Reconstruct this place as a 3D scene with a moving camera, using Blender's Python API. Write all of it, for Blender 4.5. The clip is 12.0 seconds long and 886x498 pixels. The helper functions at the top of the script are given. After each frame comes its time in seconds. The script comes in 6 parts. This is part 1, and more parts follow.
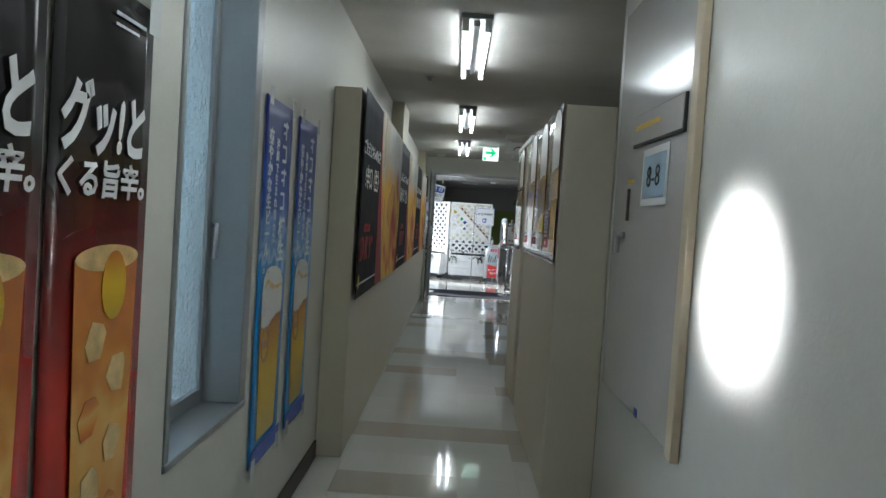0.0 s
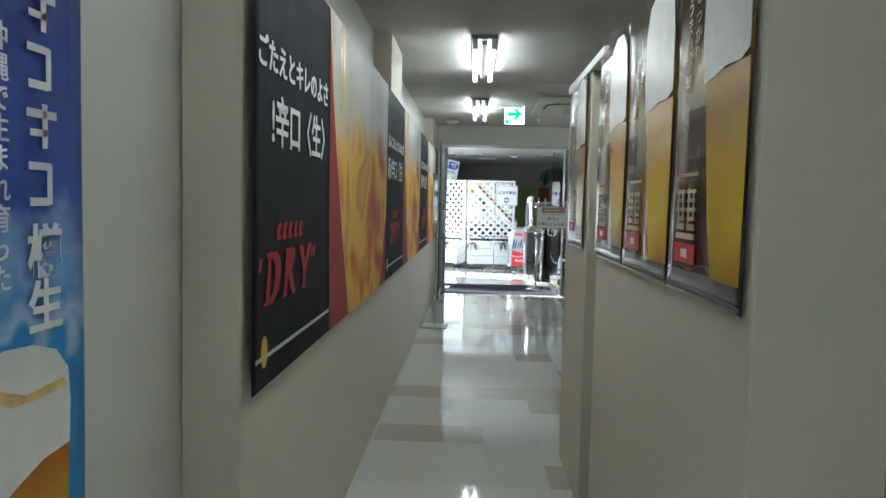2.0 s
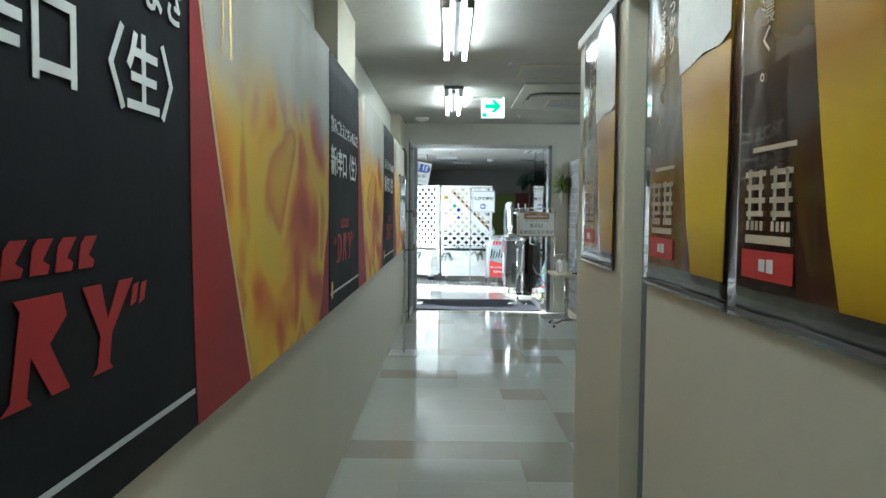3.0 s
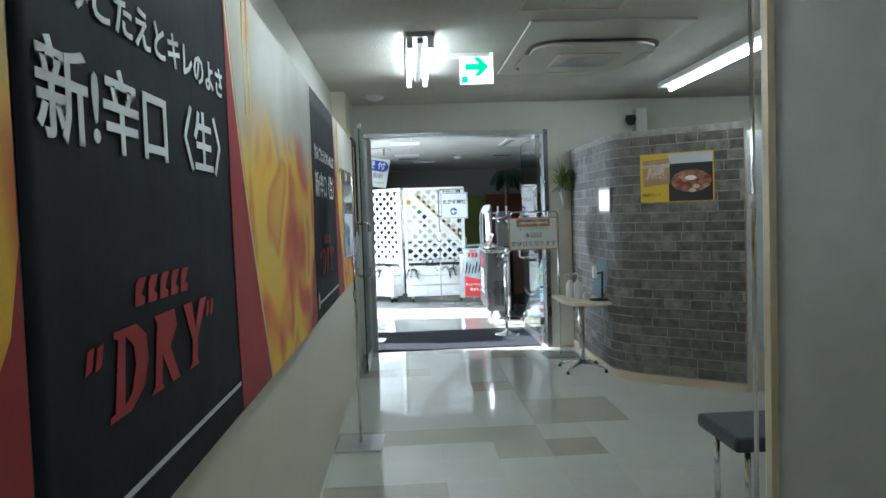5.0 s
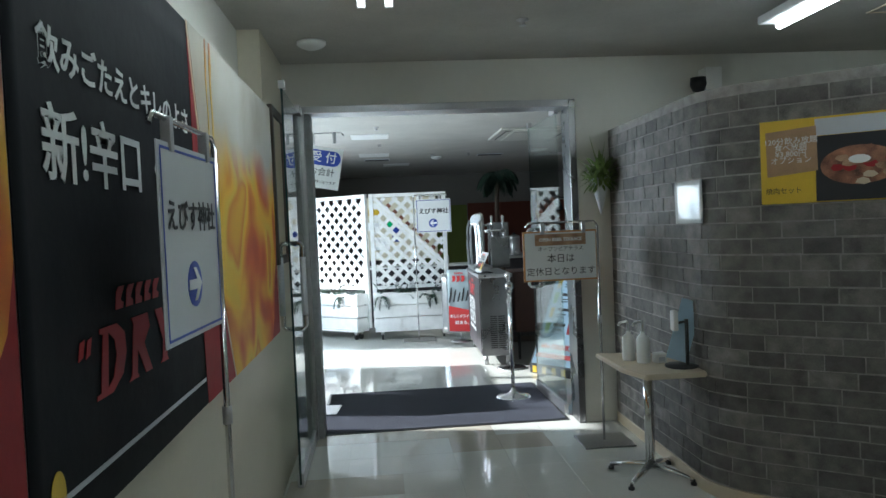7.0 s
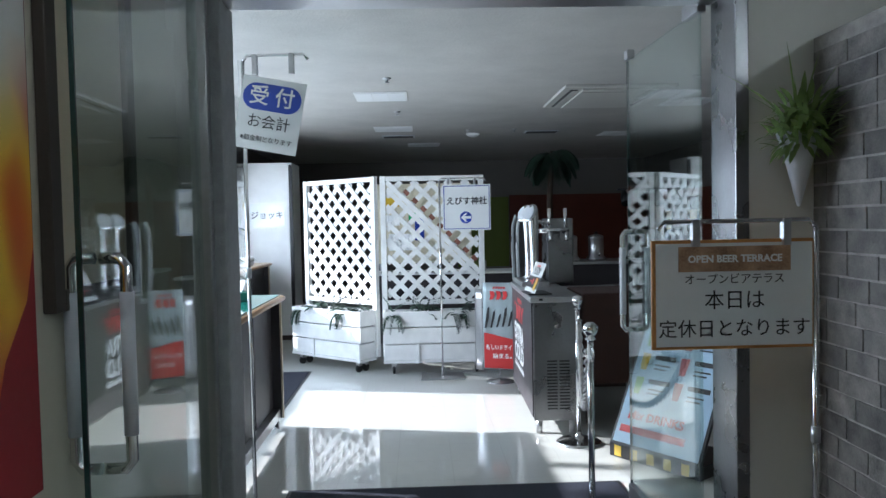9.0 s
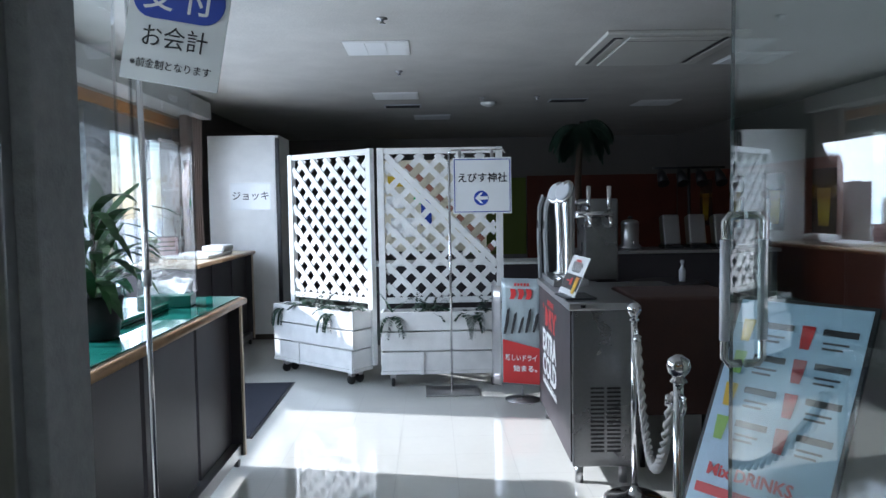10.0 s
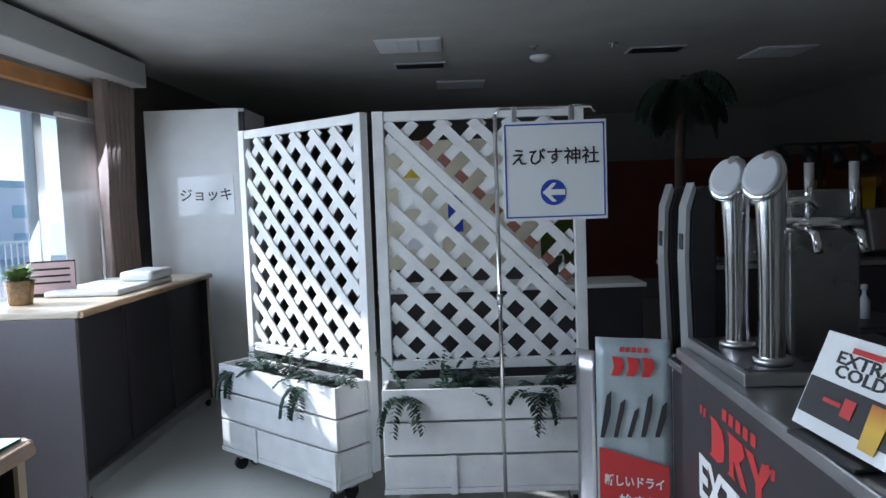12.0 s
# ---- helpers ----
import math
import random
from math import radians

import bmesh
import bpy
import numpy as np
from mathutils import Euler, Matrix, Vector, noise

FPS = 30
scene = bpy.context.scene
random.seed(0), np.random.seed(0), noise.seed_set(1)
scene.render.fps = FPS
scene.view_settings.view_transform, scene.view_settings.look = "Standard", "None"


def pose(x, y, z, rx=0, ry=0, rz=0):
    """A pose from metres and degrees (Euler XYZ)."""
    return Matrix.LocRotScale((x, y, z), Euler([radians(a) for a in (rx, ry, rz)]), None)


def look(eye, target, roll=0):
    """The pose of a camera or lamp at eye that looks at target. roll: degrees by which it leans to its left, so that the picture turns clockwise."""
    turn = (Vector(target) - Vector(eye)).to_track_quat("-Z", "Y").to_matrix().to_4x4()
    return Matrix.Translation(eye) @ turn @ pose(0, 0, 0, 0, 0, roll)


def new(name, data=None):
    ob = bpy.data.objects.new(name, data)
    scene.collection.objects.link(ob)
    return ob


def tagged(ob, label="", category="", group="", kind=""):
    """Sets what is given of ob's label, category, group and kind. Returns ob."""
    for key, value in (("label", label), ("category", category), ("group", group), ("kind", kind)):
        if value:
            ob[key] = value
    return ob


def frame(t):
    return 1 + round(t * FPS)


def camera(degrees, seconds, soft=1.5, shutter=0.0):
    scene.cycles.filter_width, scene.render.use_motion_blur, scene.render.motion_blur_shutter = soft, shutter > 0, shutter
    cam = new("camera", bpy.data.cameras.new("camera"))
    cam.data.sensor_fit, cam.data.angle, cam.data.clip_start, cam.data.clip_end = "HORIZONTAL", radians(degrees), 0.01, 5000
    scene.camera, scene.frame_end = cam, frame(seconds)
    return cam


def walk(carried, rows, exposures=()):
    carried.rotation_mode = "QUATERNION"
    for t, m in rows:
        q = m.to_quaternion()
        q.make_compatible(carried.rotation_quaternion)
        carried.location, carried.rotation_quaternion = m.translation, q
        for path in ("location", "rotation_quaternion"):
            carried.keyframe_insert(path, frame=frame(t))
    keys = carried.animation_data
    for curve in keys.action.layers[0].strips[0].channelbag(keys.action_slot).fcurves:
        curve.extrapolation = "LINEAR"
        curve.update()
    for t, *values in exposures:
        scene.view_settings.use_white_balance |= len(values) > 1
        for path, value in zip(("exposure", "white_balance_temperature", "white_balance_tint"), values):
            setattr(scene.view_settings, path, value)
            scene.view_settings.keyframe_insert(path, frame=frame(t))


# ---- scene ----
cam = camera(62.8, 12.0)
METRES, EYE, TILT, LEAN, TURN = 13.2, 1.25, 0.0, 0.0, 0.9
ROWS = [
    (0.0, 0.0, 0.0, 0.0, 0.13, -2.11, -3.64),
    (0.5, 0.0016, 0.0404, -0.0013, -1.17, -2.94, -3.36),
    (1.0, 0.0024, 0.0803, 0.0002, 1.25, -4.03, -2.48),
    (1.5, 0.0009, 0.1184, 0.0011, -0.24, -3.9, -1.94),
    (2.0, 0.0025, 0.1595, 0.002, 1.53, -3.69, -1.28),
    (2.5, 0.0018, 0.1991, 0.0005, 1.29, -2.86, -0.91),
    (3.0, 0.004, 0.2401, 0.0002, -0.5, -2.98, -0.49),
    (5.0, 0.0015, 0.4071, 0.0037, -3.73, -2.7, 1.89),
    (5.5, 0.0062, 0.4532, 0.0037, -4.37, -2.27, 2.03),
    (6.0, 0.0051, 0.4962, 0.0034, -5.41, -1.65, 1.73),
    (6.5, 0.0081, 0.5388, 0.0024, -6.99, -1.66, 1.73),
    (7.0, 0.0115, 0.5808, 0.0043, -5.69, -1.83, 2.47),
    (7.5, 0.0156, 0.6228, 0.0056, -5.89, -1.8, 1.85),
    (9.5, 0.0321, 0.7933, 0.0038, -2.06, -2.66, 1.01),
    (10.0, 0.0336, 0.8348, 0.0031, -1.89, -3.37, 0.92),
    (10.5, 0.0341, 0.8766, 0.0045, -1.04, -3.81, 1.14),
    (11.0, 0.0328, 0.9153, 0.0061, -2.0, -4.17, 0.98),
    (11.5, 0.0356, 0.9573, 0.0074, -1.03, -4.16, 1.64),
    (12.0, 0.0342, 0.9972, 0.0057, 0.22, -3.8, 1.98),
]
walk(cam, [(t, pose(0, 0, EYE, TILT, LEAN, TURN) @ pose(METRES * x, METRES * y, METRES * z, 90 + pitch, roll, yaw)) for t, x, y, z, yaw, pitch, roll in ROWS],
     exposures=[(0.0, 1.45, 6050, 12), (1.0, 1.65, 6050, 12), (2.0, 2.2, 5950, 8), (3.0, 2.25, 5850, 4), (5.0, 2.15, 5750, 6), (6.0, 1.8, 5750, 6), (7.0, 1.5, 5800, 6), (7.5, 1.35, 5800, 8), (9.5, 1.08, 5600, 13), (10.0, 0.82, 5600, 14), (11.0, 0.47, 5600, 14), (12.0, 0.3, 5650, 14)])


# ---- light ----
world = bpy.data.worlds.new("sky")
scene.world = world
world.use_nodes = True
wn = world.node_tree.nodes
sky = wn.new("ShaderNodeTexSky")
sky.sky_type, sky.sun_disc = "NISHITA", False
SUN_EL, SUN_DIR = radians(28), Vector((0.978, -0.205, 0)).normalized()
sky.sun_elevation = SUN_EL
sky.sun_rotation = math.atan2(-SUN_DIR.x, -SUN_DIR.y)
world.node_tree.links.new(sky.outputs[0], wn["Background"].inputs[0])
wn["Background"].inputs[1].default_value = 0.15
sun = new("sun", bpy.data.lights.new("sun", "SUN"))
sun.data.energy, sun.data.angle, sun.data.color = 5.0, radians(1.3), (1.0, 0.96, 0.9)
for nm, y0, y1 in (("a", 14.53, 18.14), ("b", 18.72, 20.24)):
    # the sky's light in the window openings
    lamp = new("window_sky", bpy.data.lights.new("window_sky", "AREA"))
    lamp.data.shape, lamp.data.size, lamp.data.size_y = "RECTANGLE", 0.88 * (y1 - y0), 0.88 * 1.3
    lamp.data.energy, lamp.data.color = 11.5 * (y1 - y0), (0.86, 0.94, 1.0)
    lamp.matrix_world = look((-2.40, (y0 + y1) / 2, 1.5), (0, (y0 + y1) / 2, 0.3))
# sunlight scattered by the frosted corridor window
lamp = new("window_glare", bpy.data.lights.new("window_glare", "AREA"))
lamp.data.shape, lamp.data.size, lamp.data.spread = "DISK", 0.30, radians(14)
lamp.data.energy, lamp.data.color = 2.8, (1.0, 0.98, 0.94)
lamp.matrix_world = look((-0.885, 2.25, 2.16), (0.8, 2.04, 1.22))
sun.matrix_world = look((0, 0, 0), (SUN_DIR.x * math.cos(SUN_EL), SUN_DIR.y * math.cos(SUN_EL), -math.sin(SUN_EL)))


# ---- materials ----
def mat(name, col, rough=0.5, metal=0.0, var=0.12, scale=6.0, bump=0.0, bscale=80.0, col2=None, spec=0.5, coat=0.0, rand=0.0):
    """Base colour varied by noise at two scales, with fine relief."""
    m = bpy.data.materials.new(name)
    m.use_nodes = True
    nt = m.node_tree
    n, l = nt.nodes, nt.links
    b = n["Principled BSDF"]
    b.inputs["Roughness"].default_value, b.inputs["Metallic"].default_value = rough, metal
    b.inputs["Specular IOR Level"].default_value, b.inputs["Coat Weight"].default_value = spec, coat
    tc = n.new("ShaderNodeTexCoord")
    big, fine = n.new("ShaderNodeTexNoise"), n.new("ShaderNodeTexNoise")
    big.inputs["Scale"].default_value, big.inputs["Detail"].default_value = scale, 5
    fine.inputs["Scale"].default_value, fine.inputs["Detail"].default_value = scale * 14, 3
    add = n.new("ShaderNodeMath")
    add.operation = "MULTIPLY_ADD"
    add.inputs[1].default_value = 0.35
    l.new(tc.outputs["Object"], big.inputs["Vector"])
    l.new(tc.outputs["Object"], fine.inputs["Vector"])
    l.new(fine.outputs["Fac"], add.inputs[0])
    l.new(big.outputs["Fac"], add.inputs[2])
    ramp = n.new("ShaderNodeValToRGB")
    ramp.color_ramp.elements[0].position, ramp.color_ramp.elements[1].position = 0.42, 0.95
    c1 = [c * (1 - var) for c in col]
    c2 = col2 or [min(1, c * (1 + var)) for c in col]
    ramp.color_ramp.elements[0].color, ramp.color_ramp.elements[1].color = (*c1, 1), (*c2, 1)
    l.new(add.outputs[0], ramp.inputs[0])
    out = ramp.outputs[0]
    if rand:
        info, hsv, mr = n.new("ShaderNodeObjectInfo"), n.new("ShaderNodeHueSaturation"), n.new("ShaderNodeMapRange")
        mr.inputs[3].default_value, mr.inputs[4].default_value = 1 - rand, 1 + rand
        l.new(info.outputs["Random"], mr.inputs[0])
        l.new(mr.outputs[0], hsv.inputs["Value"])
        l.new(out, hsv.inputs["Color"])
        out = hsv.outputs[0]
    l.new(out, b.inputs["Base Color"])
    rr = n.new("ShaderNodeMapRange")
    rr.inputs[3].default_value, rr.inputs[4].default_value = max(0.02, rough * 0.8), min(1, rough * 1.2)
    l.new(big.outputs["Fac"], rr.inputs[0])
    l.new(rr.outputs[0], b.inputs["Roughness"])
    if bump:
        bn, bp = n.new("ShaderNodeTexNoise"), n.new("ShaderNodeBump")
        bn.inputs["Scale"].default_value, bn.inputs["Detail"].default_value = bscale, 3
        bp.inputs["Strength"].default_value, bp.inputs["Distance"].default_value = bump, 0.01
        l.new(tc.outputs["Object"], bn.inputs["Vector"])
        l.new(bn.outputs["Fac"], bp.inputs["Height"])
        l.new(bp.outputs[0], b.inputs["Normal"])
    return m


def glow(name, col, strength):
    m = bpy.data.materials.new(name)
    m.use_nodes = True
    b = m.node_tree.nodes["Principled BSDF"]
    b.inputs["Base Color"].default_value = (*col, 1)
    b.inputs["Emission Color"].default_value, b.inputs["Emission Strength"].default_value = (*col, 1), strength
    return m


def clear(name, col=(1, 1, 1), rough=0.0, mixin=0.12, steep=3.2):
    """Thin clear sheet: lets light through straight and mirrors by Fresnel."""
    m = bpy.data.materials.new(name)
    m.use_nodes = True
    n, l = m.node_tree.nodes, m.node_tree.links
    tr, gl, mx, lw = n.new("ShaderNodeBsdfTransparent"), n.new("ShaderNodeBsdfGlossy"), n.new("ShaderNodeMixShader"), n.new("ShaderNodeLayerWeight")
    pw, fr = n.new("ShaderNodeMath"), n.new("ShaderNodeMath")
    pw.operation, fr.operation = "POWER", "MULTIPLY_ADD"
    pw.inputs[1].default_value, fr.inputs[1].default_value, fr.inputs[2].default_value = steep, 0.85, mixin / 4
    lw.inputs[0].default_value = 0.5
    l.new(lw.outputs["Facing"], pw.inputs[0])
    l.new(pw.outputs[0], fr.inputs[0])
    tr.inputs[0].default_value = (*col, 1)
    gl.inputs["Roughness"].default_value = rough
    l.new(fr.outputs[0], mx.inputs[0])
    l.new(tr.outputs[0], mx.inputs[1])
    l.new(gl.outputs[0], mx.inputs[2])
    l.new(mx.outputs[0], n["Material Output"].inputs["Surface"])
    return m


M_WALL = mat("cream wall paint", (0.64, 0.63, 0.57), 0.38, var=0.04, scale=1.5, bump=0.08, bscale=60)
M_ROOMW = mat("taupe restaurant wall paint", (0.21, 0.195, 0.175), 0.55, var=0.06, scale=1.5, bump=0.08, bscale=60)
# brushed steel with the dim surroundings put into its base colour
M_DIMSTEEL = mat("brushed steel darkened for shade", (0.25, 0.25, 0.255), 0.28, 1.0, var=0.15, scale=5, bump=0.03)
M_LAMPH = mat("grey enamelled lamp housing", (0.28, 0.29, 0.29), 0.45, var=0.06)
M_BOX = mat("cream partition board", (0.62, 0.57, 0.45), 0.42, var=0.05, scale=2, bump=0.05, bscale=40)
M_RWALL = mat("glossy off-white wall paint", (0.68, 0.68, 0.64), 0.3, var=0.05, scale=2, bump=0.10, bscale=70)
M_CEIL = mat("rock wool ceiling", (0.50, 0.485, 0.45), 0.9, var=0.10, scale=3, bump=0.35, bscale=75)
M_TILE = mat("waxed pale vinyl tile", (0.60, 0.605, 0.56), 0.08, var=0.04, scale=2, bump=0.012, bscale=5, rand=0.03, coat=0.3)
M_TILE2 = mat("waxed beige vinyl tile", (0.46, 0.43, 0.36), 0.08, var=0.05, scale=2, bump=0.012, bscale=5, rand=0.03, coat=0.3)
M_SLAB = mat("grey floor bed", (0.46, 0.46, 0.42), 0.2, var=0.08)
M_BASE = mat("dark brown skirting", (0.06, 0.045, 0.035), 0.5, var=0.2)
M_WHITE = mat("white paint", (0.80, 0.80, 0.78), 0.45, var=0.05, scale=8, bump=0.05)
M_WOODW = mat("worn white painted wood", (0.78, 0.78, 0.76), 0.5, var=0.10, scale=9, bump=0.15, bscale=50)
M_BARE = mat("bare red-brown wood", (0.22, 0.09, 0.06), 0.7, var=0.2, scale=20)
M_PAPER = mat("white paper", (0.82, 0.83, 0.82), 0.55, var=0.02)
M_LAMI = mat("laminated white paper", (0.80, 0.82, 0.82), 0.15, var=0.02, coat=0.4)
M_BLACK = mat("black plastic", (0.015, 0.015, 0.016), 0.4, var=0.2)
M_INK = mat("black ink", (0.02, 0.02, 0.022), 0.5, var=0.1)
M_CHROME = mat("chrome", (0.75, 0.75, 0.76), 0.12, 1.0, var=0.05)
M_STEEL = mat("brushed stainless steel", (0.52, 0.52, 0.53), 0.32, 1.0, var=0.12, scale=5, bump=0.03)
M_ALU = mat("grey aluminium", (0.42, 0.44, 0.45), 0.4, 0.7, var=0.08)
M_GLASS = clear("clear glass", (0.88, 0.94, 0.92), steep=2.8)
M_WINGLASS = clear("window glass", (0.95, 0.98, 0.99), steep=6.0)
M_ACRYL = clear("clear acrylic sheet", (0.95, 0.97, 0.97))
M_MATC = mat("dark navy carpet mat", (0.022, 0.026, 0.042), 0.95, var=0.35, scale=40, bump=0.8, bscale=300)
M_TUBE = glow("lit fluorescent tube", (0.93, 1.0, 0.97), 7.5)
M_GREY = mat("grey paper", (0.55, 0.57, 0.60), 0.4, var=0.04)
M_RED = mat("red ink", (0.55, 0.03, 0.03), 0.4, var=0.08)
M_DRED = mat("dark red ink", (0.34, 0.014, 0.018), 0.6, var=0.08)
M_BLUE = mat("blue ink", (0.03, 0.07, 0.42), 0.4, var=0.08)
M_GOLD = mat("yellow card", (0.72, 0.48, 0.03), 0.4, var=0.06)
M_GREENL = mat("exit green", (0.02, 0.55, 0.20), 0.4, var=0.05)
M_EXIT = glow("lit exit sign face", (0.80, 1.0, 0.88), 0.5)
M_EXITG = glow("lit green arrow", (0.0, 0.55, 0.18), 0.35)
M_DARKP = mat("dark charcoal laminate", (0.035, 0.030, 0.034), 0.45, var=0.2, scale=4)
M_GREYP = mat("grey brown laminate", (0.125, 0.108, 0.112), 0.5, var=0.12, scale=3)
M_BEIGE = mat("beige laminate", (0.60, 0.50, 0.36), 0.4, var=0.06)
M_EDGE = mat("tan wood edge", (0.42, 0.26, 0.14), 0.4, var=0.2, scale=12)
M_TABLE = mat("pale maple laminate", (0.62, 0.53, 0.40), 0.4, var=0.08, scale=10)
M_LEAF = mat("green leaf", (0.035, 0.085, 0.030), 0.45, var=0.4, scale=15, rand=0.25)
M_FERN = mat("dark fern leaf", (0.022, 0.052, 0.032), 0.5, var=0.4, scale=15, rand=0.25)
M_PLEAF = mat("pale artificial leaf", (0.16, 0.24, 0.06), 0.5, var=0.4, scale=15)
M_SOIL = mat("dark soil", (0.03, 0.022, 0.016), 0.95, var=0.4, scale=30, bump=0.8)
M_TRUNK = mat("brown bark", (0.07, 0.045, 0.03), 0.9, var=0.3, scale=20, bump=0.6)
M_CURT = mat("taupe curtain cloth", (0.36, 0.28, 0.25), 0.9, var=0.1, scale=6, bump=0.2, bscale=200)
M_GCURT = mat("grey accordion vinyl", (0.20, 0.20, 0.20), 0.6, var=0.1, scale=4)
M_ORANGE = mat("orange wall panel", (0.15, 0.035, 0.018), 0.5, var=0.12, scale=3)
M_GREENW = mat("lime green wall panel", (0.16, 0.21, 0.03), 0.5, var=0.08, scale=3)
M_BROWN = mat("dark brown cloth", (0.06, 0.030, 0.024), 0.9, var=0.2, scale=10, bump=0.3, bscale=200)
M_ORWOOD = mat("orange varnished wood", (0.55, 0.25, 0.07), 0.35, var=0.2, scale=8)
M_BRICK = mat("grey printed brick", (0.146, 0.135, 0.122), 0.65, var=0.6, scale=14, bump=0.35, bscale=60, rand=0.38)
M_MORTAR = mat("grey mortar", (0.32, 0.30, 0.275), 0.85, var=0.35, scale=20, bump=0.3)
M_OUT = mat("sunlit concrete terrace", (0.60, 0.595, 0.58), 0.8, var=0.1, scale=2, bump=0.2)
M_FARB = mat("pale far building", (0.78, 0.80, 0.82), 0.8, var=0.08, scale=0.5)
M_FARR = mat("blue grey far roof", (0.42, 0.58, 0.66), 0.7, var=0.1, scale=0.5)


# ---- mesh helpers ----
def box(bm, x0, x1, y0, y1, z0, z1, bevel=0.0):
    r = bmesh.ops.create_cube(bm, size=1, matrix=Matrix.LocRotScale(((x0 + x1) / 2, (y0 + y1) / 2, (z0 + z1) / 2), None, (abs(x1 - x0), abs(y1 - y0), abs(z1 - z0))))
    if bevel:
        es = list({e for v in r["verts"] for e in v.link_edges})
        bmesh.ops.bevel(bm, geom=es, offset=bevel, segments=2, affect="EDGES", profile=0.5)
    return bm


def B(x0, x1, y0, y1, z0, z1, bevel=0.0):
    return box(bmesh.new(), x0, x1, y0, y1, z0, z1, bevel)


def tube(bm, pts, r, seg=12, cap=True):
    """A round bar along points; r is one radius or one per point."""
    pts = [Vector(p) for p in pts]
    rs = r if isinstance(r, (list, tuple)) else [r] * len(pts)
    rings, up = [], None
    for i, p in enumerate(pts):
        d = (pts[min(i + 1, len(pts) - 1)] - pts[max(i - 1, 0)]).normalized()
        if up is None:
            up = Vector((0, 0, 1)) if abs(d.z) < 0.9 else Vector((1, 0, 0))
        s = d.cross(up).normalized()
        up = s.cross(d).normalized()
        rings.append([bm.verts.new(p + rs[i] * (math.cos(a) * s + math.sin(a) * up)) for a in (2 * math.pi * k / seg for k in range(seg))])
    for a, b in zip(rings, rings[1:]):
        for k in range(seg):
            bm.faces.new((a[k], a[(k + 1) % seg], b[(k + 1) % seg], b[k])).smooth = True
    if cap:
        bm.faces.new(rings[0][::-1])
        bm.faces.new(rings[-1])
    return bm


def T(pts, r, seg=12):
    return tube(bmesh.new(), pts, r, seg)


def lathe(bm, prof, cx=0, cy=0, seg=24):
    """A turned shape from (radius, height) pairs."""
    return tube(bm, [(cx, cy, z) for _, z in prof], [max(r, 0.0005) for r, _ in prof], seg)


def part(name, bm, material, parent=None, label=""):
    """Links a bmesh as one mesh object, under a thing or a part if given."""
    bmesh.ops.recalc_face_normals(bm, faces=bm.faces)
    me = bpy.data.meshes.new(name)
    bm.to_mesh(me)
    bm.free()
    for m in (material if isinstance(material, (list, tuple)) else [material]):
        me.materials.append(m)
    ob = new(name, me)
    if parent is not None:
        ob.parent = parent
    return tagged(ob, label)


def thing(name, m, label, category, group="", kind=""):
    ob = new(name)
    ob.empty_display_size = 0.1
    ob.matrix_basis = m
    return tagged(ob, label, category, group, kind)


def struct(name, bm, material, label, category):
    return tagged(part(name, bm, material), label, category, kind="structure")


def text(s, size, m, material, parent, name="lettering", depth=0.0006, align="CENTER", bold=0.0, spacing=1.0, track=1.0):
    """Letters as a thin mesh in the xy plane of m, in the built-in font, centred on it."""
    cu = bpy.data.curves.new("text", "FONT")
    cu.body, cu.size, cu.align_x, cu.align_y, cu.extrude, cu.offset, cu.resolution_u = s, size, align, "CENTER", depth, bold, 2
    cu.space_line, cu.space_character = spacing, track
    tmp = bpy.data.objects.new("text", cu)
    scene.collection.objects.link(tmp)
    bpy.context.view_layer.update()
    me = bpy.data.meshes.new_from_object(tmp.evaluated_get(bpy.context.evaluated_depsgraph_get()))
    bpy.data.objects.remove(tmp)
    bpy.data.curves.remove(cu)
    me.materials.clear()
    me.materials.append(material)
    ob = new(name, me)
    ob.parent = parent
    ob.matrix_basis = m
    return ob


def text_in(s, x0, x1, z0, z1, y, material, parent, bold=0.0, slant=0.0, track=1.0, spacing=1.0, base=None):
    """Letters filling the rectangle x0..x1, z0..z1 of an upright sheet at depth y."""
    ob = text(s, 0.1, Matrix.Identity(4), material, parent, bold=bold, spacing=spacing, track=track)
    co = [v.co for v in ob.data.vertices]
    a0, a1, b0, b1 = min(c.x for c in co), max(c.x for c in co), min(c.y for c in co), max(c.y for c in co)
    kx, kz = (x1 - x0) / (a1 - a0), (z1 - z0) / (b1 - b0)
    for c in co:
        u, v = (c.x - a0) * kx, (c.y - b0) * kz
        c.x, c.y = x0 + u + slant * (v - (z1 - z0) / 2), z0 + v
    ob.matrix_basis = (base or Matrix.Identity(4)) @ pose(0, y, 0, 90, 0, 0)
    return ob


# ---- structure ----
CEIL = 2.66
# corridor and hall
struct("wall_left", B(-0.95, -0.75, 2.68, 13.9, 0, CEIL), M_WALL, "cream painted corridor wall with posters", "wall")
struct("wall_left_near", B(-0.95, -0.75, -2.0, 1.92, 0, CEIL), M_WALL, "cream painted corridor wall beside the window", "wall")
struct("wall_left_below_window", B(-0.95, -0.75, 1.92, 2.68, 0, 0.69), M_WALL, "cream painted wall under the window", "wall")
struct("wall_left_above_window", B(-0.95, -0.75, 1.92, 2.68, 2.36, CEIL), M_WALL, "cream painted wall over the window", "wall")
struct("boxed_wall_left", B(-0.748, -0.59, 4.22, 13.885, 0, 2.17, 0.006), M_BOX, "cream boxed-out lower wall hung with banners", "wall")
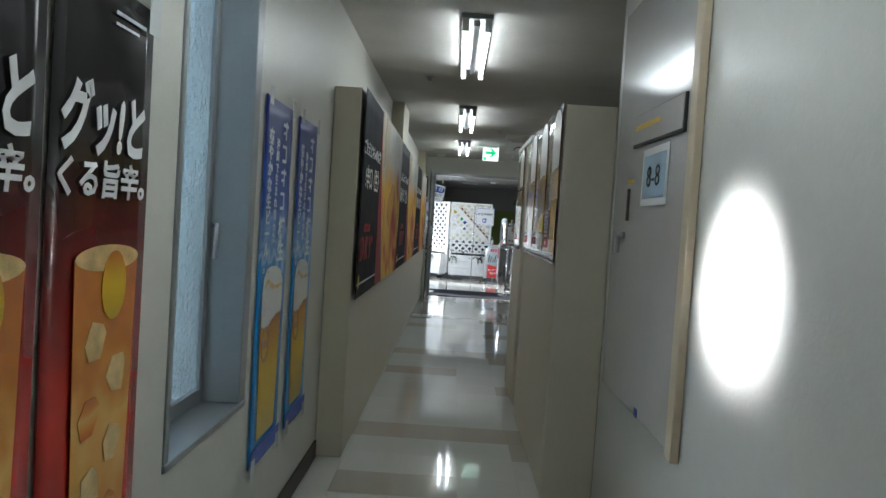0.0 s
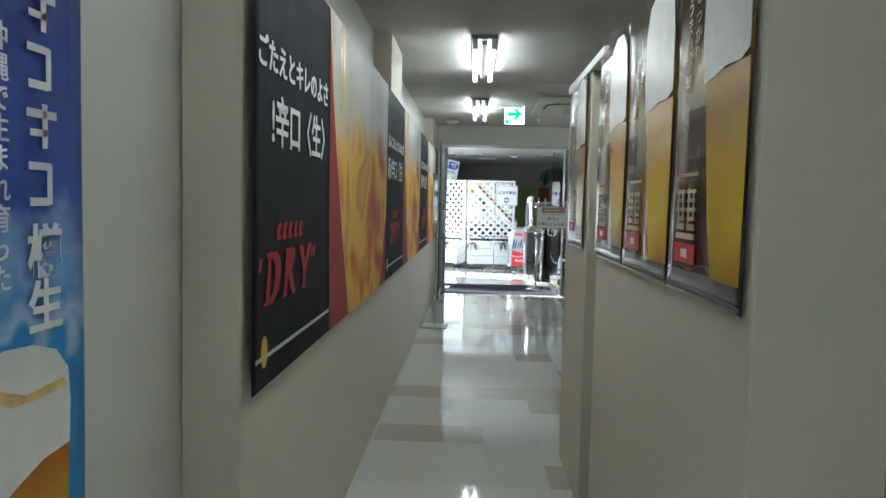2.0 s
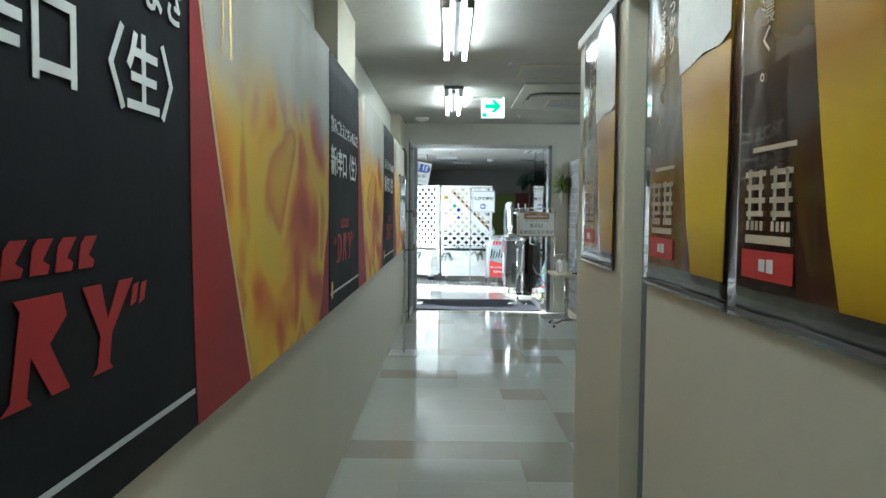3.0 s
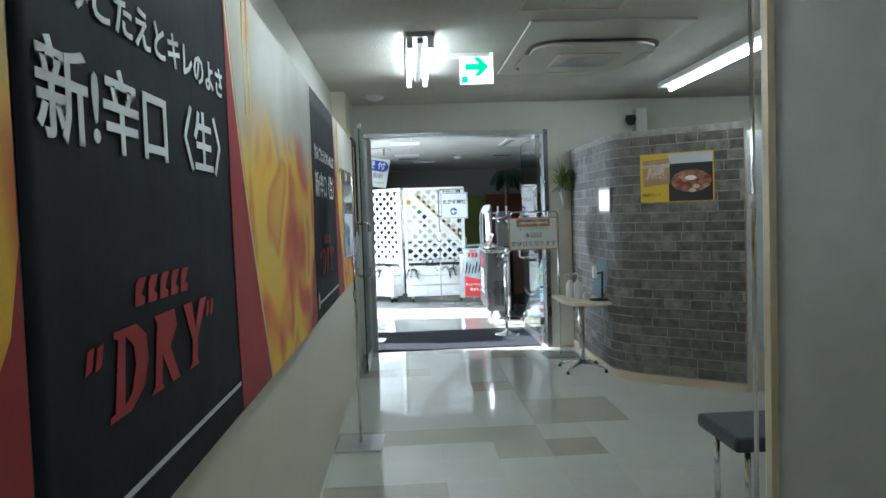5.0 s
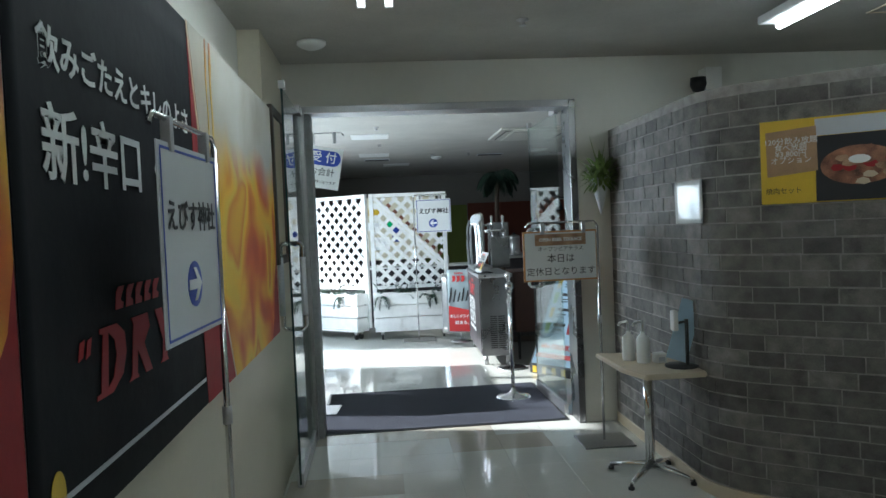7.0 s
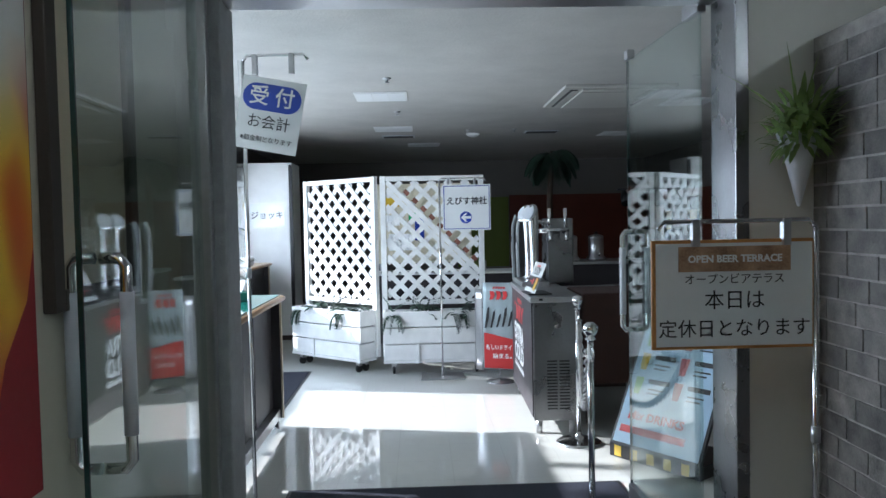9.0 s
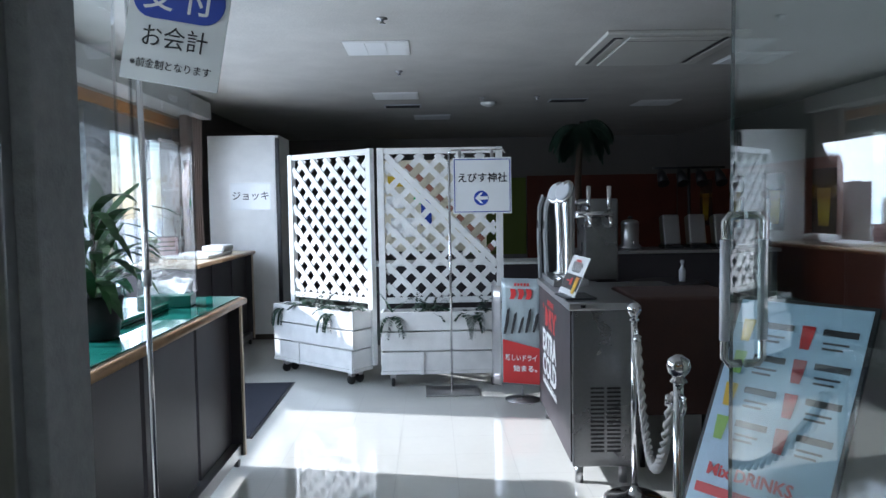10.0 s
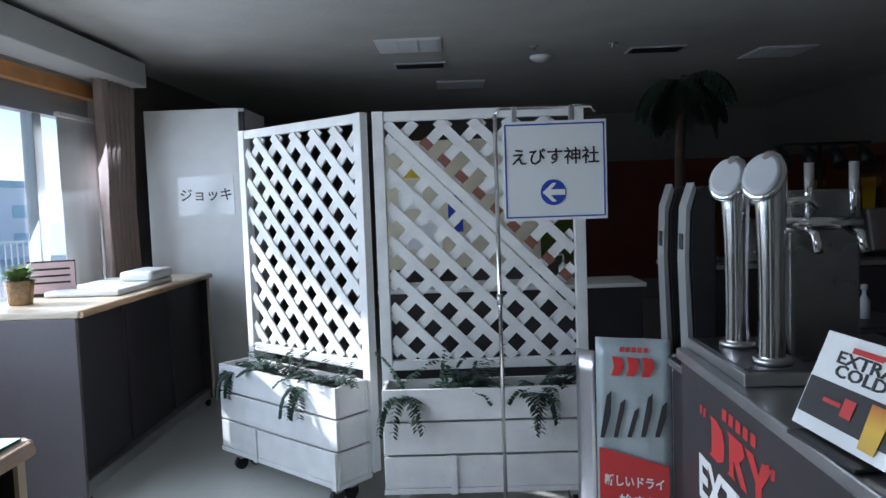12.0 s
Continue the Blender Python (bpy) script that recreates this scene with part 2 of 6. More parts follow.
for i, (a, b) in enumerate(((7.7, 8.45), (13.0, 13.89))):
    struct(f"pilaster_{i + 1}", B(-0.748, -0.62, a, b, 2.172, CEIL), M_BOX, "cream pilaster above the boxed wall", "pilaster")
struct("wall_right", B(0.80, 1.0, -2.0, 3.78, 0, CEIL), M_RWALL, "glossy off-white corridor wall", "wall")
struct("partition_1", B(0.53, 0.80, 3.78, 5.52, 0, 2.07, 0.008), M_BOX, "cream partition hung with glossy posters", "wall")
struct("partition_2", B(0.53, 0.62, 5.80, 6.55, 0, 2.07, 0.006), M_BOX, "narrow cream partition hung with one poster", "wall")
struct("trim_partition", B(0.52, 0.63, 5.46, 6.56, 2.072, 2.11, 0.004), M_WHITE, "white head trim over the partition opening", "trim")
struct("wall_hall_near", B(1.0, 6.2, 3.58, 3.78, 0, CEIL), M_WALL, "cream wall at the near side of the hall", "wall")
struct("wall_hall_right", B(6.0, 6.2, 3.78, 13.9, 0, CEIL), M_WALL, "cream wall at the side of the hall", "wall")
struct("wall_behind", B(-0.95, 1.0, -2.2, -2.0, 0, CEIL), M_WALL, "cream wall behind the corridor", "wall")
struct("hall_column", B(1.42, 2.4, 9.0, 9.1, 0, CEIL, 0.01), M_WHITE, "cream painted square column in the hall", "column")
struct("trim_column", B(1.385, 1.418, 8.97, 9.02, 0, CEIL, 0.003), M_BEIGE, "beige corner strip on the column", "trim")
# end wall with the doorway
DX0, DX1, DZ, EY0, EY1 = -0.53, 1.46, 2.36, 13.9, 14.08
struct("wall_end_left", B(-2.6, DX0, EY0, EY1, 0, CEIL), M_WALL, "cream end wall beside the doorway", "wall")
struct("wall_end_right", B(DX1, 6.2, EY0, EY1, 0, CEIL), M_WALL, "cream end wall beside the doorway", "wall")
struct("wall_end_top", B(DX0, DX1, EY0, EY1, DZ, CEIL), M_WALL, "cream wall over the doorway", "wall")
fr = thing("door_frame", pose(0, 0, 0), "brushed steel frame round the glass doors", "door frame", kind="structure")
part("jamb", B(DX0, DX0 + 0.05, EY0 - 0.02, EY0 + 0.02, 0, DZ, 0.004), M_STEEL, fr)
part("pier", B(DX0, DX0 + 0.09, EY0 + 0.022, EY1 + 0.03, 0, DZ - 0.052, 0.006), mat("speckled grey plaster", (0.33, 0.34, 0.34), 0.6, var=0.15, scale=30, bump=0.3, bscale=120), fr)
# same frame steel, coloured darker here to hold down the window's reflection
part("jamb", B(DX1 - 0.05, DX1, EY0 - 0.02, EY1 + 0.02, 0, DZ, 0.004), M_DIMSTEEL, fr)
part("head", B(DX0 + 0.05, DX1 - 0.05, EY0 - 0.02, EY1 + 0.02, DZ - 0.05, DZ, 0.004), M_STEEL, fr)
# restaurant room
WX = -2.35
struct("wall_room_left_low", B(WX - 0.2, WX, EY1, 20.3, 0, 0.80), M_WALL, "pale wall under the windows", "wall")
struct("wall_room_left_high", B(WX - 0.2, WX, EY1, 20.3, 2.42, CEIL), M_WALL, "pale wall over the windows", "wall")
struct("wall_room_left_end", B(WX - 0.2, WX, 20.3, 25.4, 0, CEIL), M_ROOMW, "taupe wall beyond the windows", "wall")
struct("wall_room_left_pier", B(WX - 0.2, WX, 18.22, 18.66, 0.80, 2.42), M_ALU, "grey window pier", "wall")
struct("wall_room_left_start", B(WX - 0.2, WX, EY1, 14.45, 0.80, 2.42), M_WALL, "pale wall beside the windows", "wall")
struct("wall_room_far", B(-2.55, 4.9, 25.4, 25.6, 0, CEIL), M_ROOMW, "taupe far wall of the restaurant", "wall")
struct("wall_room_right", B(4.7, 4.9, EY1, 25.4, 0, CEIL), M_ROOMW, "taupe side wall of the restaurant", "wall")
struct("ceiling", B(-0.95, 6.2, -2.2, 13.98, CEIL, CEIL + 0.2), M_CEIL, "pitted off-white rock wool ceiling over the corridor", "ceiling")
struct("ceiling_room", B(-2.55, 6.2, 13.98, 25.6, CEIL, CEIL + 0.2), M_CEIL, "pitted off-white rock wool ceiling over the restaurant", "ceiling")
struct("floor", B(-2.55, 6.2, -2.2, 25.6, -0.2, -0.004), M_SLAB, "waxed pale vinyl tile floor", "floor")
struct("baseboard_left", B(-0.747, -0.735, 2.9, 4.2, 0, 0.10), M_BASE, "dark brown skirting", "baseboard")
struct("baseboard_left_near", B(-0.747, -0.735, -2.0, 2.9, 0, 0.10), M_BASE, "dark brown skirting", "baseboard")
struct("ground", B(-400, 400, -400, 400, -3.2, -3.0), M_OUT, "pale ground outside", "ground")
struct("terrace", B(-9, WX - 0.2, 8, 30, -0.25, -0.05), M_OUT, "sunlit pale terrace outside the windows", "terrace")


# ---- printed matter ----
def art(name, stops, rough=0.35, axis="Z", wob=0.0, wscale=4.0, coat=0.0, weave=0.0):
    """A print with colours laid along one axis (0 to 1 over the sheet), with a wandering edge."""
    m = bpy.data.materials.new(name)
    m.use_nodes = True
    n, l = m.node_tree.nodes, m.node_tree.links
    b = n["Principled BSDF"]
    b.inputs["Roughness"].default_value, b.inputs["Coat Weight"].default_value = rough, coat
    tc, sp, no, ma = n.new("ShaderNodeTexCoord"), n.new("ShaderNodeSeparateXYZ"), n.new("ShaderNodeTexNoise"), n.new("ShaderNodeMath")
    ra = n.new("ShaderNodeValToRGB")
    l.new(tc.outputs["Generated"], sp.inputs[0])
    l.new(tc.outputs["Object"], no.inputs["Vector"])
    no.inputs["Scale"].default_value, no.inputs["Detail"].default_value = wscale, 2
    ma.operation = "MULTIPLY_ADD"
    ma.inputs[1].default_value = wob
    l.new(no.outputs["Fac"], ma.inputs[0])
    sub = n.new("ShaderNodeMath")
    sub.operation = "SUBTRACT"
    sub.inputs[1].default_value = wob / 2
    l.new(sp.outputs[axis], sub.inputs[0])
    l.new(sub.outputs[0], ma.inputs[2])
    l.new(ma.outputs[0], ra.inputs[0])
    els = ra.color_ramp.elements
    while len(els) < len(stops):
        els.new(0.5)
    for e, (p, c) in zip(els, stops):
        e.position, e.color = p, (*c, 1)
    l.new(ra.outputs[0], b.inputs["Base Color"])
    if weave:
        bn, bp = n.new("ShaderNodeTexNoise"), n.new("ShaderNodeBump")
        bn.inputs["Scale"].default_value = 5
        bp.inputs["Strength"].default_value, bp.inputs["Distance"].default_value = weave, 0.03
        l.new(tc.outputs["Object"], bn.inputs["Vector"])
        l.new(bn.outputs["Fac"], bp.inputs["Height"])
        l.new(bp.outputs[0], b.inputs["Normal"])
    return m


A_BLACK = mat("black banner cloth", (0.007, 0.008, 0.011), 0.7, var=0.25, scale=5, bump=0.1, bscale=30, spec=0.25)
A_REDB = mat("red banner cloth", (0.30, 0.016, 0.020), 0.6, var=0.15, scale=5, bump=0.1, bscale=30)
A_LAGER = art("golden lager print", [(0.0, (0.40, 0.22, 0.01)), (0.25, (0.72, 0.50, 0.02)), (0.6, (0.68, 0.42, 0.02)), (0.8, (0.50, 0.24, 0.015)), (1.0, (0.60, 0.34, 0.05))], 0.25, wob=0.2, wscale=6, coat=0.5)
A_LAGER2 = art("golden yellow lager print", [(0.0, (0.60, 0.38, 0.02)), (0.5, (0.72, 0.46, 0.02)), (1.0, (0.50, 0.14, 0.01))], 0.3, wob=0.12, wscale=6)
A_FOAM = mat("white foam print", (0.80, 0.78, 0.74), 0.3, var=0.08, scale=20)
A_BROWN = art("dark brown print", [(0.0, (0.010, 0.006, 0.005)), (0.32, (0.022, 0.008, 0.005)), (0.5, (0.07, 0.028, 0.008)), (0.64, (0.26, 0.14, 0.015)), (0.78, (0.05, 0.024, 0.012)), (1.0, (0.02, 0.012, 0.01))], 0.2, wob=0.2, wscale=3, coat=0.7, weave=0.5)
A_SKYB = art("blue sky print", [(0.0, (0.02, 0.26, 0.62)), (0.45, (0.02, 0.26, 0.64)), (0.53, (0.03, 0.27, 0.64)), (0.56, (0.42, 0.58, 0.76)), (0.60, (0.10, 0.28, 0.64)), (0.64, (0.26, 0.42, 0.70)), (0.70, (0.03, 0.10, 0.42)), (1.0, (0.012, 0.03, 0.24))], 0.3, wob=0.22, wscale=11)
A_REDP = art("black to red print", [(0.0, (0.62, 0.035, 0.02)), (0.42, (0.52, 0.03, 0.02)), (0.62, (0.16, 0.012, 0.012)), (0.75, (0.012, 0.01, 0.012)), (1.0, (0.012, 0.01, 0.012))], 0.2, wob=0.15, wscale=5, coat=0.3)
A_ICE = mat("pale amber ice print", (0.75, 0.52, 0.22), 0.3, var=0.3, scale=25)
A_HIGH = art("amber highball print", [(0.0, (0.62, 0.12, 0.02)), (0.35, (0.80, 0.34, 0.06)), (0.6, (0.85, 0.50, 0.14)), (0.8, (0.72, 0.26, 0.05)), (1.0, (0.60, 0.20, 0.06))], 0.25, wob=0.7, wscale=9, coat=0.3)
A_FOOD = mat("dish photo print", (0.10, 0.04, 0.03), 0.35, var=0.5, scale=18, col2=(0.50, 0.22, 0.12))
A_PHOTO = mat("beer photo print", (0.25, 0.10, 0.05), 0.35, var=0.5, scale=14, col2=(0.65, 0.42, 0.25))
A_BANN = art("silver banner print", [(0.0, (0.55, 0.58, 0.60)), (1.0, (0.62, 0.65, 0.67))], 0.35, weave=0.3)
A_SILV = mat("silver card print", (0.36, 0.42, 0.44), 0.35, 0.2, var=0.15, scale=6)
A_PALE = mat("pale blue print", (0.42, 0.58, 0.72), 0.3, var=0.1, scale=8)


def sheet(w, h, t=0.002, wave=0.0, nu=24, nv=10, seed=0):
    """An upright sheet in the xz plane from (0, 0) to (w, h), with its front towards -y."""
    bm = bmesh.new()
    g = []
    for s in (-1, 1):
        g.append([[bm.verts.new((w * i / nu, s * t / 2 + wave * (noise.noise((i * 6 / nu + seed, j * 2 / nv, seed)) * 0.7 + 0.3 * math.sin(i * 9 / nu + seed + j * 0.5)), h * j / nv)) for i in range(nu + 1)] for j in range(nv + 1)])
    for k in range(2):
        for j in range(nv):
            for i in range(nu):
                q = (g[k][j][i], g[k][j][i + 1], g[k][j + 1][i + 1], g[k][j + 1][i])
                bm.faces.new(q if k == 0 else q[::-1]).smooth = True
    for j in range(nv):
        for i in (0, nu):
            bm.faces.new((g[0][j][i], g[0][j + 1][i], g[1][j + 1][i], g[1][j][i]))
    for i in range(nu):
        for j in (0, nv):
            bm.faces.new((g[0][j][i], g[1][j][i], g[1][j][i + 1], g[0][j][i + 1]))
    return bm


def flat(pts, y, t=0.0012):
    """A thin printed patch in the xz plane with the outline pts, at depth y."""
    bm = bmesh.new()
    f = bm.faces.new([bm.verts.new((x, y, z)) for x, z in pts])
    r = bmesh.ops.extrude_face_region(bm, geom=[f])
    bmesh.ops.translate(bm, vec=(0, t, 0), verts=[v for v in r["geom"] if isinstance(v, bmesh.types.BMVert)])
    return bm


def bars(rects, y, t=0.001):
    """Plain bars in the xz plane for writing that stays unlettered."""
    bm = bmesh.new()
    for x, z, w, h in rects:
        box(bm, x - w / 2, x + w / 2, y, y + t, z - h / 2, z + h / 2)
    return bm


def glass_shape(cx, z0, z1, wb, wt, n=10):
    l = [(cx - (wb + (wt - wb) * (k / n) ** 0.8) / 2, z0 + (z1 - z0) * k / n) for k in range(n + 1)]
    return l + [(2 * cx - x, z) for x, z in reversed(l)]


def dome(cx, z0, w, h, n=12):
    return [(cx - w / 2, z0)] + [(cx - w / 2 * math.cos(math.pi * k / n) , z0 + h * (0.55 + 0.45 * math.sin(math.pi * k / n))) for k in range(n + 1)] + [(cx + w / 2, z0)]


def beer_art(name):
    """Poured beer seen through a glass: pale foam above, amber and yellow swirls running down below."""
    m = bpy.data.materials.new(name)
    m.use_nodes = True
    n, l = m.node_tree.nodes, m.node_tree.links
    b = n["Principled BSDF"]
    b.inputs["Roughness"].default_value = 0.55
    tc, sp, mp = n.new("ShaderNodeTexCoord"), n.new("ShaderNodeSeparateXYZ"), n.new("ShaderNodeMapping")
    l.new(tc.outputs["Object"], sp.inputs[0])
    l.new(tc.outputs["Object"], mp.inputs["Vector"])
    mp.inputs["Scale"].default_value = (2.9, 2.9, 2.6)

    def swirl(scale, detail, bend):
        t = n.new("ShaderNodeTexNoise")
        t.inputs["Scale"].default_value, t.inputs["Detail"].default_value, t.inputs["Distortion"].default_value = scale, detail, bend
        l.new(mp.outputs[0], t.inputs["Vector"])
        return t.outputs["Fac"]

    def ramp(fac, stops):
        r = n.new("ShaderNodeValToRGB")
        e = r.color_ramp.elements
        while len(e) < len(stops):
            e.new(0.5)
        for k, (p, c) in zip(e, stops):
            k.position, k.color = p, (*c, 1)
        l.new(fac, r.inputs[0])
        return r.outputs[0]

    amber = ramp(swirl(1.0, 1.5, 0.6), [(0.28, (0.46, 0.05, 0.006)), (0.38, (0.60, 0.11, 0.012)), (0.45, (0.70, 0.27, 0.02)), (0.52, (0.82, 0.47, 0.025)), (0.60, (0.74, 0.52, 0.05)), (0.66, (0.64, 0.22, 0.02)), (0.74, (0.72, 0.40, 0.03))])
    foam = ramp(swirl(0.7, 3.0, 0.5), [(0.30, (0.40, 0.36, 0.28)), (0.55, (0.58, 0.56, 0.50)), (0.75, (0.66, 0.65, 0.62))])
    wave = n.new("ShaderNodeMath")
    wave.operation = "MULTIPLY_ADD"
    wave.inputs[1].default_value = -0.34
    l.new(swirl(0.8, 2.0, 0.4), wave.inputs[0])
    l.new(sp.outputs["Z"], wave.inputs[2])
    mr = n.new("ShaderNodeMapRange")
    mr.inputs[1].default_value, mr.inputs[2].default_value = 0.47, 0.66
    l.new(wave.outputs[0], mr.inputs[0])
    edge = ramp(mr.outputs[0], [(0.0, (0, 0, 0)), (0.45, (0.35, 0.35, 0.35)), (1.0, (1, 1, 1))])
    mix = n.new("ShaderNodeMix")
    mix.data_type = "RGBA"
    l.new(edge, mix.inputs["Factor"])
    l.new(amber, mix.inputs["A"])
    l.new(foam, mix.inputs["B"])
    l.new(mix.outputs["Result"], b.inputs["Base Color"])
    return m


A_POUR = beer_art("poured beer print")
A_RIM = mat("pale glass rim print", (0.70, 0.55, 0.36), 0.5, var=0.15, scale=8)


# wall-hung banner along the corridor: sheet frame is x along the walk, front to -y; turned to face +x
def banner(y0, y1, o, seed):
    """o is where the print begins, measured from the cloth's near edge."""
    w, h = y1 - y0, 1.25
    t = thing("wall_banner", pose(-0.566, y0, 0.93, 0, 0, 90), "black and red cloth beer banner hung on the boxed wall", "banner", "corridor banners")
    part("cloth", sheet(w, h, 0.002, 0.0014, 60, 12, seed), A_BLACK, t)
    n = 24
    red = [(o + 1.15 - 0.055 * (k / n) - 0.012 * math.sin(k / n * 5.0), h * k / n) for k in range(n + 1)]
    glass = [(o + 1.59 - 0.62 * (k / n) + 0.13 * (k / n) ** 3, h * k / n) for k in range(n + 1)]
    part("red_band", flat(red + [(w * 0.998, h), (w * 0.998, 0)], -0.0034), A_REDB, t)
    part("glass_rim", flat(glass + [(x + 0.05, z) for x, z in reversed(glass)], -0.0047), A_RIM, t)
    g2 = [(x + 0.018, z) for x, z in glass]
    part("beer_picture", flat(g2 + [(w * 0.996, h), (w * 0.996, h * 0.42), (w * 0.985, h * 0.33), (w * 0.955, h * 0.24), (w * 0.93, h * 0.08), (w * 0.90, 0.0)], -0.0060), A_POUR, t)
    for u, bw in ((1.33, 0.012), (1.39, 0.022)):
        part("pouring_stream", flat([(o + u + 0.006 * math.sin(k * 0.9), h * (0.70 + 0.30 * k / 8)) for k in range(9)] + [(o + u + bw + 0.006 * math.sin(k * 1.3), h * (1 - 0.30 * k / 8)) for k in range(9)], -0.0074), A_LAGER2, t)
    x0 = max(0.02, o + 0.05)
    part("fine_print", bars([((x0 + o + 1.13) / 2, 0.085, o + 1.13 - x0, 0.012)], -0.0036), M_GREY, t)
    k0 = 0.19 if o < -0.05 else 0.0
    text_in("ごたえとキレのよさ" if k0 else "飲みごたえとキレのよさ", max(0.03, o + 0.05), o + 1.06, 0.868, 0.957, -0.0050, M_PAPER, t, bold=0.002)
    text_in("!辛口〈生〉" if k0 else "新!辛口〈生〉", o + 0.05 + k0 * 1.35, o + 1.01, 0.665, 0.815, -0.0050, M_PAPER, t, bold=0.0016)
    # slanted red figures, drawn as plain shapes
    def slant(pts, cx, cz, name):
        pts = [(o + cx + x + 0.22 * z, cz + z) for x, z in pts]
        if min(x for x, z in pts) > 0.004:
            part(name, flat(pts, -0.0050), M_DRED, t)
    for k in range(5):
        slant([(0, 0), (0.045, 0), (0.048, 0.012), (0.028, 0.02), (0.05, 0.05), (0.012, 0.05), (0.0, 0.038)], 0.36 + 0.065 * k, 0.40, "red_mark")
    for cx in (0.15, 0.185, 0.80, 0.835):
        slant([(0, 0), (0.022, 0.006), (0.026, 0.04), (0.004, 0.036)], cx, 0.32, "red_mark")
    slant([(0, 0), (0.09, 0), (0.15, 0.03), (0.165, 0.075), (0.15, 0.12), (0.10, 0.145), (0, 0.145), (0, 0.135), (0.02, 0.13), (0.055, 0.13), (0.09, 0.11), (0.105, 0.075), (0.09, 0.03), (0.06, 0.015), (0.05, 0.13), (0.02, 0.13), (0.02, 0.012), (0, 0.01)], 0.23, 0.225, "red_mark")
    slant([(0, 0), (0.07, 0), (0.055, 0.012), (0.055, 0.065), (0.12, 0), (0.17, 0), (0.10, 0.075), (0.14, 0.11), (0.12, 0.145), (0, 0.145), (0.018, 0.13), (0.018, 0.012)], 0.42, 0.225, "red_mark")
    slant([(0.06, 0), (0.13, 0), (0.115, 0.012), (0.115, 0.06), (0.18, 0.145), (0.125, 0.145), (0.095, 0.085), (0.06, 0.145), (0.0, 0.145), (0.075, 0.06), (0.075, 0.012)], 0.60, 0.225, "red_mark")
    part("yellow_badge", flat([(0.10 + 0.03 * math.cos(a), 0.10 + 0.045 * math.sin(a)) for a in (k * math.pi / 8 for k in range(16))], -0.0036), M_GOLD, t)


banner(4.235, 7.05, -0.15, 1)
banner(7.055, 9.95, 0, 2)
banner(9.955, 12.85, 0.06, 3)


def beer_poster(y0, w):
    """Glossy dark poster facing -x, hung on the partition."""
    t = thing("beer_poster", pose(0.522, y0 + w, 1.24, 0, 0, -90), "glossy dark brown laminated beer poster with golden glass", "poster", "partition posters")
    h = 0.84
    part("sheet", sheet(w, h, 0.002, 0.0012, 14, 14, y0), A_BROWN, t)
    part("glass_picture", flat([(w * 0.655, 0.055)] + [(w * (0.64 - 0.20 * u + 0.05 * u * u), 0.055 + (h * 0.60 - 0.055) * u) for u in (0.25, 0.5, 0.75, 1.0)] + [(w * 0.99, h * 0.60), (w * 0.985, 0.3), (w * 0.97, 0.055)], -0.0035), A_LAGER, t)
    part("foam_picture", flat([(w * 0.485, h * 0.585), (w * 0.45, h * 0.70), (w * 0.46, h * 0.86), (w * 0.52, h * 0.95), (w * 0.66, h * 0.985), (w * 0.84, h * 0.975), (w * 0.96, h * 0.91), (w * 0.99, h * 0.80), (w * 0.99, h * 0.62), (w * 0.90, h * 0.60), (w * 0.74, h * 0.605), (w * 0.60, h * 0.59)], -0.0055), A_FOAM, t)
    for col, u in (("しっかり", 0.36), ("うまさが濃く。", 0.24)):
        text("\n".join(col), 0.048, pose(w * u, -0.0035, h * (0.76 if u > 0.3 else 0.66), 90, 0, 0), M_BEIGE, t, spacing=0.95)
    part("heading_bar", bars([(w * 0.30, h * 0.345, w * 0.26, 0.008)], -0.0035), M_BEIGE, t)
    for u in (0.19, 0.35):
        z = h * 0.245
        bm = bars([(w * u, z + 0.022 * k, w * (0.13 - 0.02 * (k % 2)), 0.009) for k in (-1, 0, 1, 2)] + [(w * (u - 0.035), z + 0.01, 0.010, 0.085), (w * (u + 0.035), z + 0.015, 0.010, 0.07)] + [(w * (u - 0.045 + 0.03 * k), z - 0.042, 0.010, 0.016) for k in range(4)], -0.0035)
        part("name_mark", bm, M_BEIGE, t)
    part("name_mark", bars([(w * 0.27, h * 0.168, w * 0.28, 0.014)], -0.0035), M_BEIGE, t)
    part("red_label", bars([(w * 0.27, h * 0.118, w * 0.32, 0.048)], -0.0035), M_RED, t)
    part("label_writing", bars([(w * 0.25, h * 0.118, 0.022, 0.02), (w * 0.30, h * 0.118, 0.022, 0.022)], -0.0048), M_PAPER, t)
    part("bottom_strip", bars([(w * 0.5, 0.012, w * 0.98, 0.008)], -0.0035), M_GREYP, t)


for y0, w in ((3.81, 0.535), (4.35, 0.59), (4.945, 0.57), (5.87, 0.54)):
    beer_poster(y0, w)


